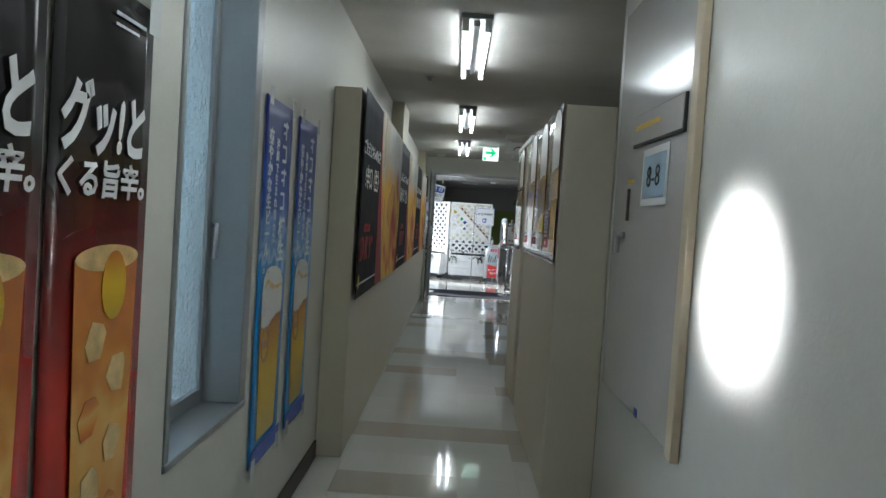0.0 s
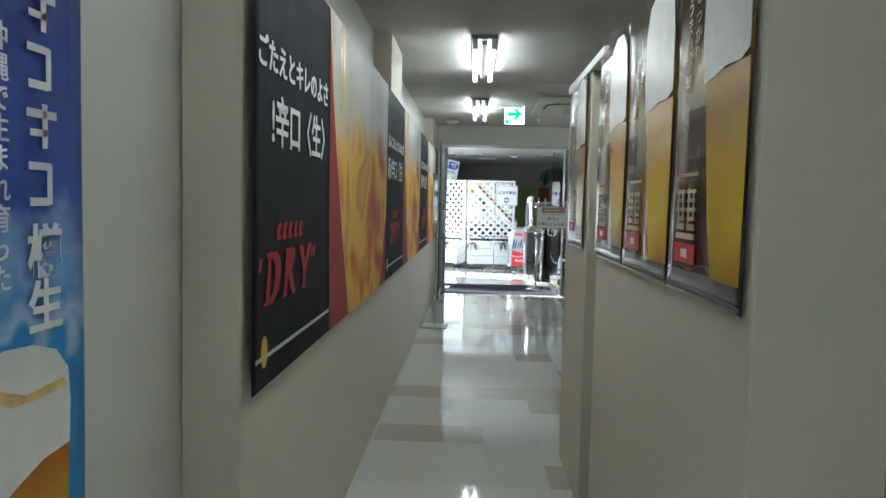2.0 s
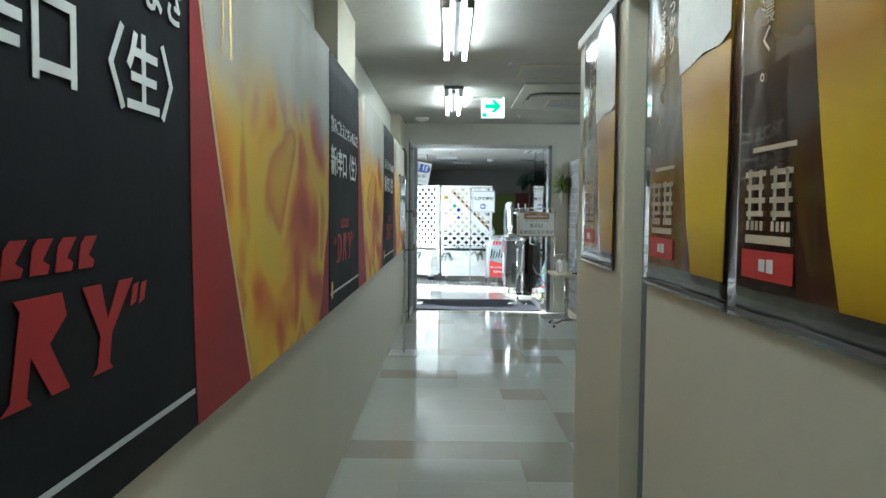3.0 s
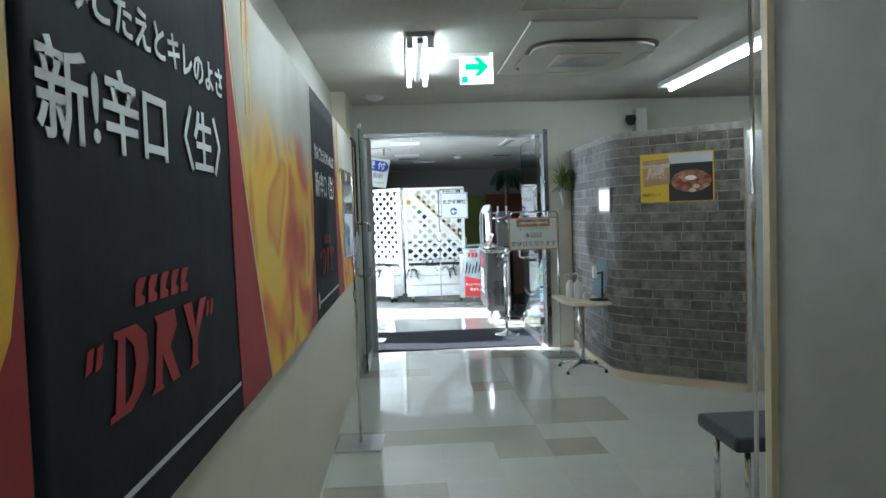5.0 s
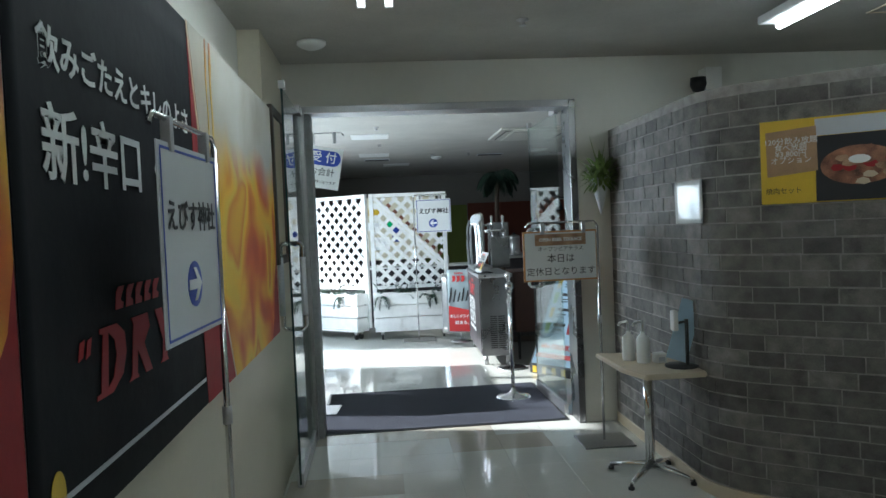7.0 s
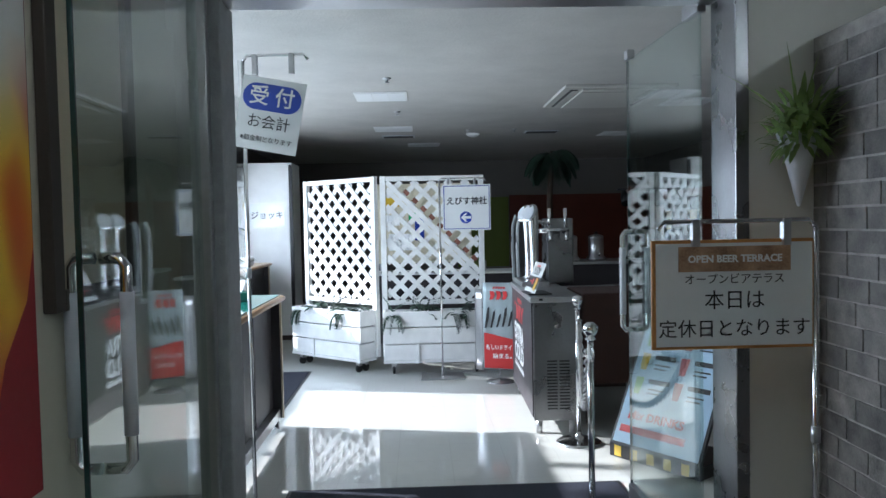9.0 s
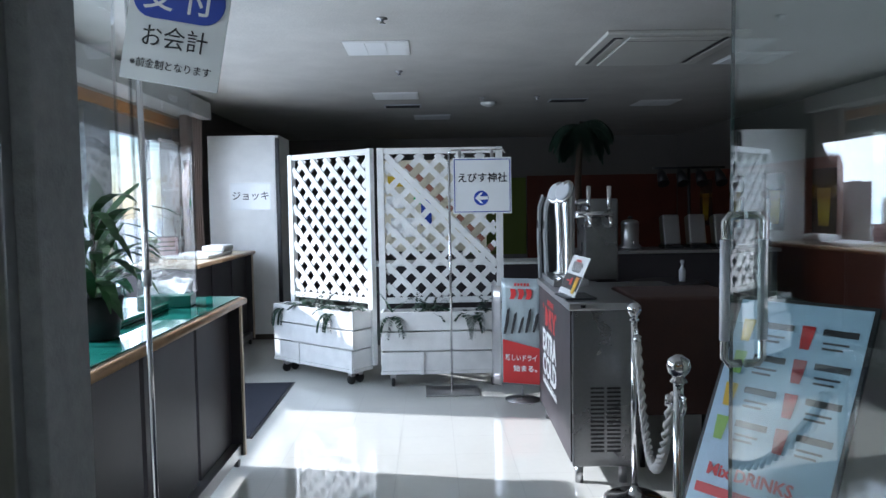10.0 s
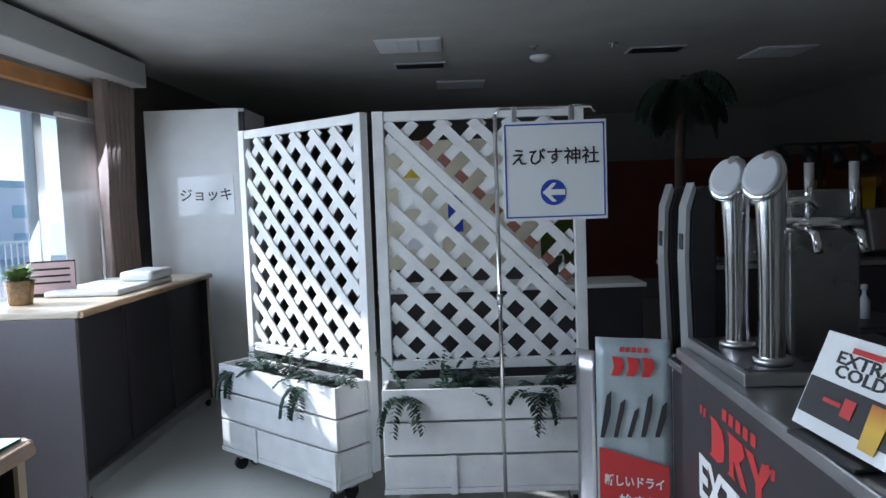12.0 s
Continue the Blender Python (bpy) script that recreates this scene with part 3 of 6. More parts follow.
def sky_poster(y0, w):
    """Tall blue poster facing +x on the corridor wall."""
    t = thing("beer_poster", pose(-0.742, y0, 0.415, 0, 0, 90), "tall blue beer poster with clouds and a beer glass", "poster", "blue posters")
    h = 1.45
    part("sheet", sheet(w, h, 0.002, 0.003, 10, 20, y0), A_SKYB, t)
    part("beer_picture", flat(glass_shape(w * 0.5, 0.09, 0.60, w * 0.60, w * 0.72), -0.005), A_LAGER2, t)
    part("foam_picture", flat([(w * 0.15, 0.55), (w * 0.14, 0.68), (w * 0.17, 0.74), (w * 0.26, 0.775), (w * 0.42, 0.785), (w * 0.60, 0.78), (w * 0.76, 0.76), (w * 0.85, 0.72), (w * 0.865, 0.66), (w * 0.855, 0.58), (w * 0.66, 0.575), (w * 0.5, 0.555), (w * 0.32, 0.53)], -0.0068), A_FOAM, t)
    part("foam_lip", flat([(w * 0.19, 0.70), (w * 0.30, 0.735), (w * 0.55, 0.70), (w * 0.80, 0.705), (w * 0.84, 0.69), (w * 0.6, 0.685), (w * 0.45, 0.69), (w * 0.30, 0.72)], -0.0085), A_ICE, t)
    ring = [(0.055 * math.cos(k * math.pi / 10), 0.075 * math.sin(k * math.pi / 10)) for k in range(21)]
    part("round_mark", flat([(w * 0.32 + x, 0.47 + z) for x, z in ring] + [(w * 0.32 + 0.8 * x, 0.47 + 0.8 * z) for x, z in reversed(ring)], -0.0068), M_EDGE, t)
    part("round_mark_bar", bars([(w * 0.32, 0.47, 0.09, 0.03)], -0.0068), M_EDGE, t)
    part("lower_band", flat([(0, 0), (w, 0), (w, 0.07), (0, 0.07)], -0.011), M_BLUE, t)
    for k in range(4):
        z = 1.345 - 0.098 * k
        part("name_mark", bars([(w * 0.68, z + 0.02, 0.085, 0.014), (w * 0.70, z, 0.014, 0.075), (w * 0.66, z - 0.012, 0.05, 0.012)] if k % 2 == 0 else [(w * 0.66, z + 0.03, 0.06, 0.013), (w * 0.73, z, 0.014, 0.07), (w * 0.66, z - 0.03, 0.055, 0.014)], -0.007), M_PAPER, t)
    text_in("樽\n生", w * 0.57, w * 0.81, 0.80, 0.985, -0.007, M_PAPER, t, bold=0.003)
    text_in("沖\n縄\nで\n生\nま\nれ\n育\nっ\nた", w * 0.36, w * 0.47, 0.88, 1.30, -0.007, M_PAPER, t, bold=0.001)
    text_in("爽\nや\nか\nな\n生\nビ\nー\nル\n。", w * 0.09, w * 0.25, 0.76, 1.33, -0.007, M_PAPER, t, bold=0.003)
    for z in (h + 0.0, 0.0):
        for u in (0.03, w - 0.03):
            part("tape", bars([(u, z, 0.05, 0.07)], -0.013), M_LAMI, t)


sky_poster(2.75, 0.44)
sky_poster(3.32, 0.42)


def red_poster(y0, w):
    t = thing("beer_poster", pose(-0.742, y0, 0.34, 0, 0, 90), "tall black and red beer poster with an iced glass", "poster", "red posters")
    h = 1.53
    part("sheet", sheet(w, h, 0.002, 0.003, 10, 20, y0), A_REDP, t)
    part("glass_picture", flat(glass_shape(w * 0.56, 0.06, 0.96, w * 0.46, w * 0.66), -0.007), A_HIGH, t)
    part("rim_picture", flat([(w * 0.56 + w * 0.33 * math.cos(k * math.pi / 12), 0.96 + 0.028 * math.sin(k * math.pi / 12)) for k in range(24)], -0.0085), A_ICE, t)
    part("lemon_picture", flat([(w * 0.62 + 0.055 * math.cos(k * math.pi / 10), 0.90 + 0.075 * math.sin(k * math.pi / 10)) for k in range(20)], -0.0100), A_LAGER2, t)
    r = random.Random(int(y0 * 100))
    for k in range(9):
        x, z, q = w * (0.45 + 0.22 * (k % 2)) + r.uniform(-0.02, 0.02), 0.16 + 0.078 * k, r.uniform(-0.4, 0.4)
        c = [(0.05 * math.cos(q + a) * r.uniform(0.8, 1.1), 0.05 * math.sin(q + a) * r.uniform(0.8, 1.1)) for a in (0.6, 1.2, 2.2, 3.4, 4.4, 5.4)]
        part("ice_picture", flat([(x + u, z + v) for u, v in c], -0.0088 - 0.0001 * k), A_ICE if k % 3 else A_HIGH, t)
    part("can_picture", flat([(w * 0.02, 0.0), (w * 0.36, 0.0), (w * 0.40, 0.22), (w * 0.10, 0.26)], -0.0115), M_GREY, t)
    part("can_mark", flat([(w * 0.10, 0.06), (w * 0.30, 0.05), (w * 0.33, 0.15), (w * 0.14, 0.18)], -0.0130), M_RED, t)
    text_in("グッ!と", w * 0.06, w * 0.90, 1.17, 1.32, -0.007, M_PAPER, t, bold=0.004, slant=0.12)
    text_in("くる旨辛。", w * 0.05, w * 0.94, 1.085, 1.165, -0.007, M_PAPER, t, bold=0.003, slant=0.12)
    part("fine_print", bars([(w * 0.70, h * 0.965, w * 0.34, 0.008), (w * 0.66, h * 0.95, w * 0.26, 0.006)], -0.007), M_GREY, t)
    part("tape", bars([(w - 0.02, h - 0.01, 0.06, 0.10)], -0.013), M_LAMI, t)


red_poster(0.86, 0.42)
red_poster(1.30, 0.42)

# corridor window
M_FROST = mat("hammered frosted glass", (0.46, 0.57, 0.62), 0.22, var=0.15, scale=3, bump=0.9, bscale=60)
M_FROST.node_tree.nodes["Principled BSDF"].inputs["Transmission Weight"].default_value = 0.52
w = thing("window_1", pose(0, 0, 0), "frosted sliding window in a grey aluminium frame", "window", kind="structure")
part("window_sill", B(-0.95, -0.742, 1.925, 2.675, 0.692, 0.715, 0.004), M_ALU, w)
for y0, y1 in ((1.925, 1.955), (2.60, 2.675)):
    part("window_frame", B(-0.948, -0.745, y0, y1, 0.716, 2.355, 0.004), M_ALU, w)
part("window_frame", B(-0.948, -0.745, 1.956, 2.599, 2.32, 2.355, 0.004), M_ALU, w)
x = -0.91
s = part("sash", B(x, x + 0.03, 2.565, 2.598, 0.716, 2.319, 0.003), M_ALU, w)
part("stile", B(x, x + 0.03, 1.957, 1.975, 0.716, 2.319, 0.003), M_ALU, s)
part("rail", B(x, x + 0.03, 1.976, 2.564, 0.716, 0.77, 0.003), M_ALU, s)
for y0, y1, z0, z1, shade in ((1.976, 2.12, 0.771, 2.319, True), (2.12, 2.564, 0.771, 1.80, True), (2.12, 2.564, 1.80, 2.319, True)):
    p = part("pane", B(x + 0.01, x + 0.016, y0, y1, z0, z1), M_FROST, s, "frosted wired glass pane")
    p.visible_shadow = shade
part("catch", T([(-0.868, 2.58, 1.36), (-0.85, 2.575, 1.36), (-0.845, 2.56, 1.33), (-0.845, 2.55, 1.24)], 0.008), M_STEEL, w)

# hatch panel on the near wall
p = thing("hatch_panel", pose(0.778, 3.62, 0.68, 0, 0, -90), "large grey-white wall panel with a padlocked hasp", "panel", kind="structure")
M_PANEL = mat("grey-white gloss panel", (0.60, 0.58, 0.56), 0.16, var=0.06, scale=2, bump=0.05, bscale=8)
part("board", B(0, 1.12, 0, 0.018, 0, 1.80, 0.003), M_PANEL, p)
part("edge_strip", B(1.13, 1.20, -0.012, 0.018, -0.02, 1.97, 0.004), M_BEIGE, p)
part("hasp", B(0.15, 0.27, -0.012, 0, 0.72, 0.75, 0.003), M_STEEL, p)
part("padlock", B(0.19, 0.23, -0.03, -0.013, 0.65, 0.73, 0.006), M_STEEL, p)
part("pull_bar", B(0.30, 0.32, -0.012, 0, 0.80, 0.945, 0.003), M_BASE, p)
part("yellow_tape", B(0.27, 0.37, -0.003, 0, 0.965, 0.985), M_GOLD, p)
part("blue_tape", B(0.66, 0.70, -0.003, 0, 0.0, 0.035), M_BLUE, p)
s = thing("name_plate", pose(0.765, 3.26, 1.80, 0, 1, -90), "framed glossy white name plate leaning on the panel", "sign")
part("frame", B(0, 0.72, 0, 0.012, 0, 0.14, 0.003), M_BLACK, s)
part("plate", B(0.008, 0.712, -0.004, -0.0005, 0.012, 0.134), M_PANEL, s)
part("marking", bars([(0.25, 0.08, 0.38, 0.02)], -0.006), M_GOLD, s)
s = thing("paper_notice", pose(0.772, 3.09, 1.54, 0, 0, -90), "white notice with a pale blue panel and number", "notice")
part("sheet", B(0, 0.37, 0, 0.002, 0, 0.235), M_PAPER, s)
part("blue_field", B(0.03, 0.34, -0.0025, -0.0005, 0.03, 0.205), A_PALE, s)
text_in("8-8", 0.09, 0.28, 0.075, 0.16, -0.004, M_INK, s)

# accordion screen in the partition gap
bm = bmesh.new()
tube(bm, [(0.60, 5.66, 2.04), (0.60, 5.66, 2.06)], 0.01)
pts = [(0.585 + 0.04 * (k % 2), 5.53 + 0.02 * k) for k in range(14)]
for (xa, ya), (xb, yb) in zip(pts, pts[1:]):
    v = [bm.verts.new(c) for c in ((xa, ya, 0.02), (xb, yb, 0.02), (xb, yb, 2.04), (xa, ya, 2.04), (xa + 0.005, ya, 0.02), (xb + 0.005, yb, 0.02), (xb + 0.005, yb, 2.04), (xa + 0.005, ya, 2.04))]
    for q in ((0, 1, 2, 3), (7, 6, 5, 4), (0, 4, 5, 1), (3, 2, 6, 7), (0, 3, 7, 4), (1, 5, 6, 2)):
        bm.faces.new([v[i] for i in q])
tagged(part("accordion_door", bm, M_GCURT), "grey folded vinyl accordion door in the partition gap", "door", kind="structure")


# ceiling fittings
def twin_light(y0, y1, x=0.05):
    t = thing("ceiling_light", pose(x, 0, 0), "white twin-tube fluorescent ceiling light, switched on", "ceiling light", "corridor lights")
    part("housing", B(-0.095, 0.095, y0 - 0.03, y1 + 0.03, 2.625, 2.659, 0.008), M_LAMPH, t)
    for u in (-0.067, 0.067):
        part("tube", T([(u, y0, 2.575), (u, y1, 2.575)], 0.014), M_TUBE, t, "lit fluorescent tube")
        for y in (y0 - 0.015, y1 + 0.015):
            part("holder", B(u - 0.02, u + 0.02, y - 0.014, y + 0.014, 2.552, 2.66, 0.004), M_WHITE, t)
    part("ridge", B(-0.02, 0.02, y0, y1, 2.59, 2.6245, 0.004), M_STEEL, t)


for y0 in (4.34, 7.72, 10.86):
    twin_light(y0, y0 + 1.40)
twin_light(1.0, 2.4)
t = thing("ceiling_light", pose(2.45, 0, 0), "white single-tube fluorescent hall light, switched on", "ceiling light")
part("housing", B(-0.11, 0.11, 10.55, 12.95, 2.61, 2.659, 0.01), M_WHITE, t)
part("tube", T([(0, 10.6, 2.59), (0, 12.9, 2.59)], 0.02), M_TUBE, t, "lit fluorescent tube")

t = thing("exit_sign", pose(0.477, 11.5, 2.43), "lit green and white exit sign with an arrow", "exit sign")
part("case", B(-0.125, 0.125, 0, 0.03, 0, 0.24, 0.004), M_WHITE, t)
part("face", B(-0.121, 0.121, -0.003, -0.0005, 0.004, 0.236), M_EXIT, t)
part("arrow", flat([(-0.085, 0.105), (0.02, 0.105), (-0.025, 0.06), (0.02, 0.06), (0.088, 0.128), (0.02, 0.196), (-0.025, 0.196), (0.02, 0.15), (-0.085, 0.15)], -0.006), M_EXITG, t)
part("running_figure", bars([(-0.09, 0.035, 0.045, 0.045)], -0.005), M_EXITG, t)
part("hanger", B(-0.09, 0.09, 0.005, 0.025, 0.241, 0.2301 + 0.0), M_WHITE, t)
part("power_box", B(-0.22, 0.10, -0.02, 0.05, 0.2, 0.229), M_WHITE, t)


M_ACW = mat("aged cream plastic", (0.56, 0.55, 0.50), 0.45, var=0.05)


def cassette(x, y, wx, wy, px, py, ux=0.0, uy=0.0):
    """Ceiling cassette: a wide ceiling plate px by py, a rounded body wx by wy with curved corner slots and a square grille."""
    t = thing("air_conditioner", pose(x, y, 2.66), "white ceiling cassette air conditioner with curved slots", "air conditioner")
    part("panel", B(-px / 2, px / 2, -py / 2, py / 2, -0.02, -0.001, 0.006), M_ACW, t)

    def rounded(sx, sy, z0, z1, cut):
        o = []
        for cx, cy, a0 in ((1, 1, 0), (-1, 1, 90), (-1, -1, 180), (1, -1, 270)):
            for k in range(7):
                a = radians(a0 + 15 * k)
                o.append((ux + cx * (sx / 2 - cut) + cut * math.cos(a), uy + cy * (sy / 2 - cut) + cut * math.sin(a)))
        bm = bmesh.new()
        f = bm.faces.new([bm.verts.new((u, v, z0)) for u, v in o])
        r = bmesh.ops.extrude_face_region(bm, geom=[f])
        bmesh.ops.translate(bm, vec=(0, 0, z1 - z0), verts=[v for v in r["geom"] if isinstance(v, bmesh.types.BMVert)])
        return bm

    part("slot_ring", rounded(wx, wy, -0.034, -0.021, 0.2), M_BASE, t, "dark air slot")
    part("body", rounded(wx - 0.05, wy - 0.05, -0.052, -0.035, 0.19), M_ACW, t)
    for sx, sy, cx, cy in ((wx * 0.42, 0.10, 0, wy / 2 - 0.03), (wx * 0.42, 0.10, 0, -wy / 2 + 0.03), (0.10, wy * 0.42, wx / 2 - 0.03, 0), (0.10, wy * 0.42, -wx / 2 + 0.03, 0)):
        part("louvre", B(ux + cx - sx / 2, ux + cx + sx / 2, uy + cy - sy / 2, uy + cy + sy / 2, -0.058, -0.0525, 0.003), M_ACW, t)
    part("grille", B(ux - 0.23, ux + 0.23, uy - 0.23, uy + 0.23, -0.062, -0.0525, 0.003), M_BEIGE, t)
    for k in range(14):
        part("grille_slat", B(ux - 0.21, ux + 0.21, uy - 0.207 + 0.03 * k, uy - 0.192 + 0.03 * k, -0.067, -0.0622), M_GREY, t)


cassette(1.255, 11.44, 0.92, 1.05, 1.05, 1.66, 0.035, 0.14)


def sprinkler(x, y):
    t = thing("sprinkler", pose(x, y, 2.66), "small chrome ceiling sprinkler head", "sprinkler", "ceiling heads")
    bm = bmesh.new()
    lathe(bm, [(0.035, -0.001), (0.035, -0.008), (0.012, -0.012), (0.010, -0.03), (0.022, -0.034), (0.022, -0.038)], seg=14)
    part("head", bm, M_STEEL, t)


for x, y in ((0.5, 9.6), (0.9, 12.9), (-0.3, 6.3)):
    sprinkler(x, y)
t = thing("smoke_detector", pose(-0.35, 13.3, 2.66), "round off-white ceiling smoke detector", "detector")
bm = bmesh.new()
lathe(bm, [(0.09, -0.001), (0.09, -0.02), (0.07, -0.035), (0.03, -0.05), (0.01, -0.052)])
part("dome", bm, M_WHITE, t)
t = thing("access_hatch", pose(0, 0, 0), "square ceiling access hatch", "hatch", kind="structure")
for x, y, sx, sy in ((0.62, 9.8, 0.6, 0.6), (3.0, 12.4, 0.6, 0.5)):
    for a, b, c, d in ((x, x + sx, y, y + 0.015), (x, x + sx, y + sy - 0.015, y + sy), (x, x + 0.015, y + 0.016, y + sy - 0.016), (x + sx - 0.015, x + sx, y + 0.016, y + sy - 0.016)):
        part("edge", B(a, b, c, d, 2.653, 2.659), M_BEIGE, t)


# ---- stands and doors ----
def sign_stand(name, x, y, rz, w, z0, z1, h, label, tilt=0.0, base=0.34, arm=True):
    """Chrome floor stand with a hook arm; the sheet hangs on the +x side of its own frame, front to -y."""
    t = thing(name, pose(x, y, 0, 0, 0, rz), label, "sign stand", "sign stands")
    part("base", B(-base / 2, base / 2, -0.15, 0.15, 0, 0.012, 0.005), M_STEEL, t)
    part("pole", T([(0, 0, 0.012), (0, 0, h)], 0.009), M_CHROME, t)
    part("clamp", T([(0, 0, h * 0.55), (0, 0, h * 0.55 + 0.05)], 0.014), M_STEEL, t)
    part("arm", T([(0, 0, h), (0.02, 0, h + 0.025), (w, 0, h + 0.025), (w + 0.02, 0, h)], 0.007), M_CHROME, t)
    for u in (0.2, 0.8):
        part("clip", B(w * u - 0.012, w * u + 0.012, -0.012, 0.012, z1 - 0.02, h + 0.03, 0.002), M_STEEL, t)
    return t


def shrine_sign(t, w, h, x0, z0, way=1):
    s = part("sheet", B(x0, x0 + w, -0.005, 0.0, z0, z0 + h, 0.001), M_LAMI, t)
    part("border", bars([(x0 + w / 2, z0 + 0.015, w - 0.02, 0.006), (x0 + w / 2, z0 + h - 0.015, w - 0.02, 0.006), (x0 + 0.012, z0 + h / 2, 0.006, h - 0.036), (x0 + w - 0.012, z0 + h / 2, 0.006, h - 0.036)], -0.0075), M_BLUE, s)
    text("えびす神社", w * 0.172, pose(x0 + w / 2, -0.0075, z0 + h * 0.63, 90, 0, 0), M_INK, s, bold=0.001)
    c = [(x0 + w * 0.48 + w * 0.125 * math.cos(a), z0 + h * 0.28 + w * 0.125 * math.sin(a)) for a in (k * math.pi / 14 for k in range(28))]
    part("blue_disc", flat(c, -0.0072), M_BLUE, s)
    cx, cz, k = x0 + w * 0.48, z0 + h * 0.28, w * 0.125
    o = [(-0.85, 0), (-0.1, 0.72), (0.25, 0.72), (-0.2, 0.22), (0.9, 0.22), (0.9, -0.22), (-0.2, -0.22), (0.25, -0.72), (-0.1, -0.72)]
    part("white_arrow", flat([(cx + way * k * u, cz + k * v) for u, v in o], -0.0095), M_PAPER, s)


t = sign_stand("sign_stand", -0.425, 10.80, -92.5, 0.48, 1.25, 1.70, 1.73, "chrome floor stand with a white arrow sign by the wall")
s = new("sign")
s.parent, s.matrix_basis = t, pose(0.47, 0, 0, 0, 0, 180)
shrine_sign(s, 0.45, 0.46, 0.0, 1.24, -1)


def glass_door(x, y, rz, width, label):
    """Frameless glass leaf; hinge at the origin, leaf along +x."""
    t = thing("glass_door", pose(x, y, 0, 0, 0, rz), label, "door", "glass doors", kind="structure")
    p = part("pane", B(0.02, width, -0.006, 0.006, 0.03, 2.30), M_GLASS, t, "clear glass leaf")
    p.visible_shadow = False
    part("edge", B(width + 0.001, width + 0.006, -0.006, 0.006, 0.03, 2.30), mat("dark glass edge", (0.02, 0.05, 0.045), 0.2, var=0.1), t)
    part("bottom_rail", B(0.02, width, -0.018, 0.018, 0.012, 0.09, 0.003), M_STEEL, t)
    part("top_fitting", B(0.0, 0.16, -0.018, 0.018, 2.29, 2.345, 0.003), M_STEEL, t)
    part("stop", B(width - 0.05, width, -0.02, 0.02, 2.301, 2.35, 0.004), M_STEEL, t)
    for s in (-1, 1):
        u = width - 0.09
        hd = part("handle", T([(u, s * 0.007, 0.92), (u, s * 0.05, 0.92), (u, s * 0.065, 0.94), (u, s * 0.065, 1.40), (u, s * 0.05, 1.42), (u, s * 0.007, 1.42)], 0.014), M_CHROME, t)
        part("grip", T([(u, s * 0.065, 1.0), (u, s * 0.065, 1.34)], 0.0165), M_GREY, hd)


glass_door(-0.505, 13.86, -89.5, 0.95, "clear glass door leaf swung open against the corridor wall")
glass_door(1.375, 14.1, 91.3, 0.93, "clear glass door leaf swung open into the room")

# picture rail frames between banner and door
t = thing("wall_frame", pose(-0.588, 12.92, 1.30), "dark brown wooden frame on the wall", "frame")
for y0, y1, z0, z1 in ((0, 0.05, 0, 0.92), (0.45, 0.50, 0, 0.92), (0.051, 0.449, 0, 0.05), (0.051, 0.449, 0.87, 0.92)):
    part("frame_bar", B(0.001, 0.03, y0, y1, z0, z1, 0.003), M_BASE, t)
part("backing", B(0.001, 0.012, 0.051, 0.449, 0.051, 0.869), M_BEIGE, t)

# ---- brick-papered partition ----
path = [(1.70, 13.885), (1.70, 12.52)]
for k in range(1, 12):
    u = k / 12
    path.append(((1 - u) ** 2 * 1.70 + 2 * u * (1 - u) * 1.70 + u * u * 1.90, (1 - u) ** 2 * 12.52 + 2 * u * (1 - u) * 12.297 + u * u * 12.14))
path += [(1.90, 12.14), (2.55, 11.63)]
BT = 2.125


def strip(path, z0, z1, t):
    """An upright wall along a plan line, t thick to the right-hand side."""
    bm = bmesh.new()
    P = [Vector(p) for p in path]
    N = []
    for i in range(len(P)):
        d = (P[min(i + 1, len(P) - 1)] - P[max(i - 1, 0)]).normalized()
        N.append(Vector((-d.y, d.x)))
    rows = [[bm.verts.new((*(p + n * o), z)) for p, n in zip(P, N)] for o, z in ((0, z0), (t, z0), (t, z1), (0, z1))]
    for k in range(4):
        a, b = rows[k], rows[(k + 1) % 4]
        for i in range(len(P) - 1):
            bm.faces.new((a[i], a[i + 1], b[i + 1], b[i]))
    for i in (0, -1):
        bm.faces.new([r[i] for r in rows])
    return bm


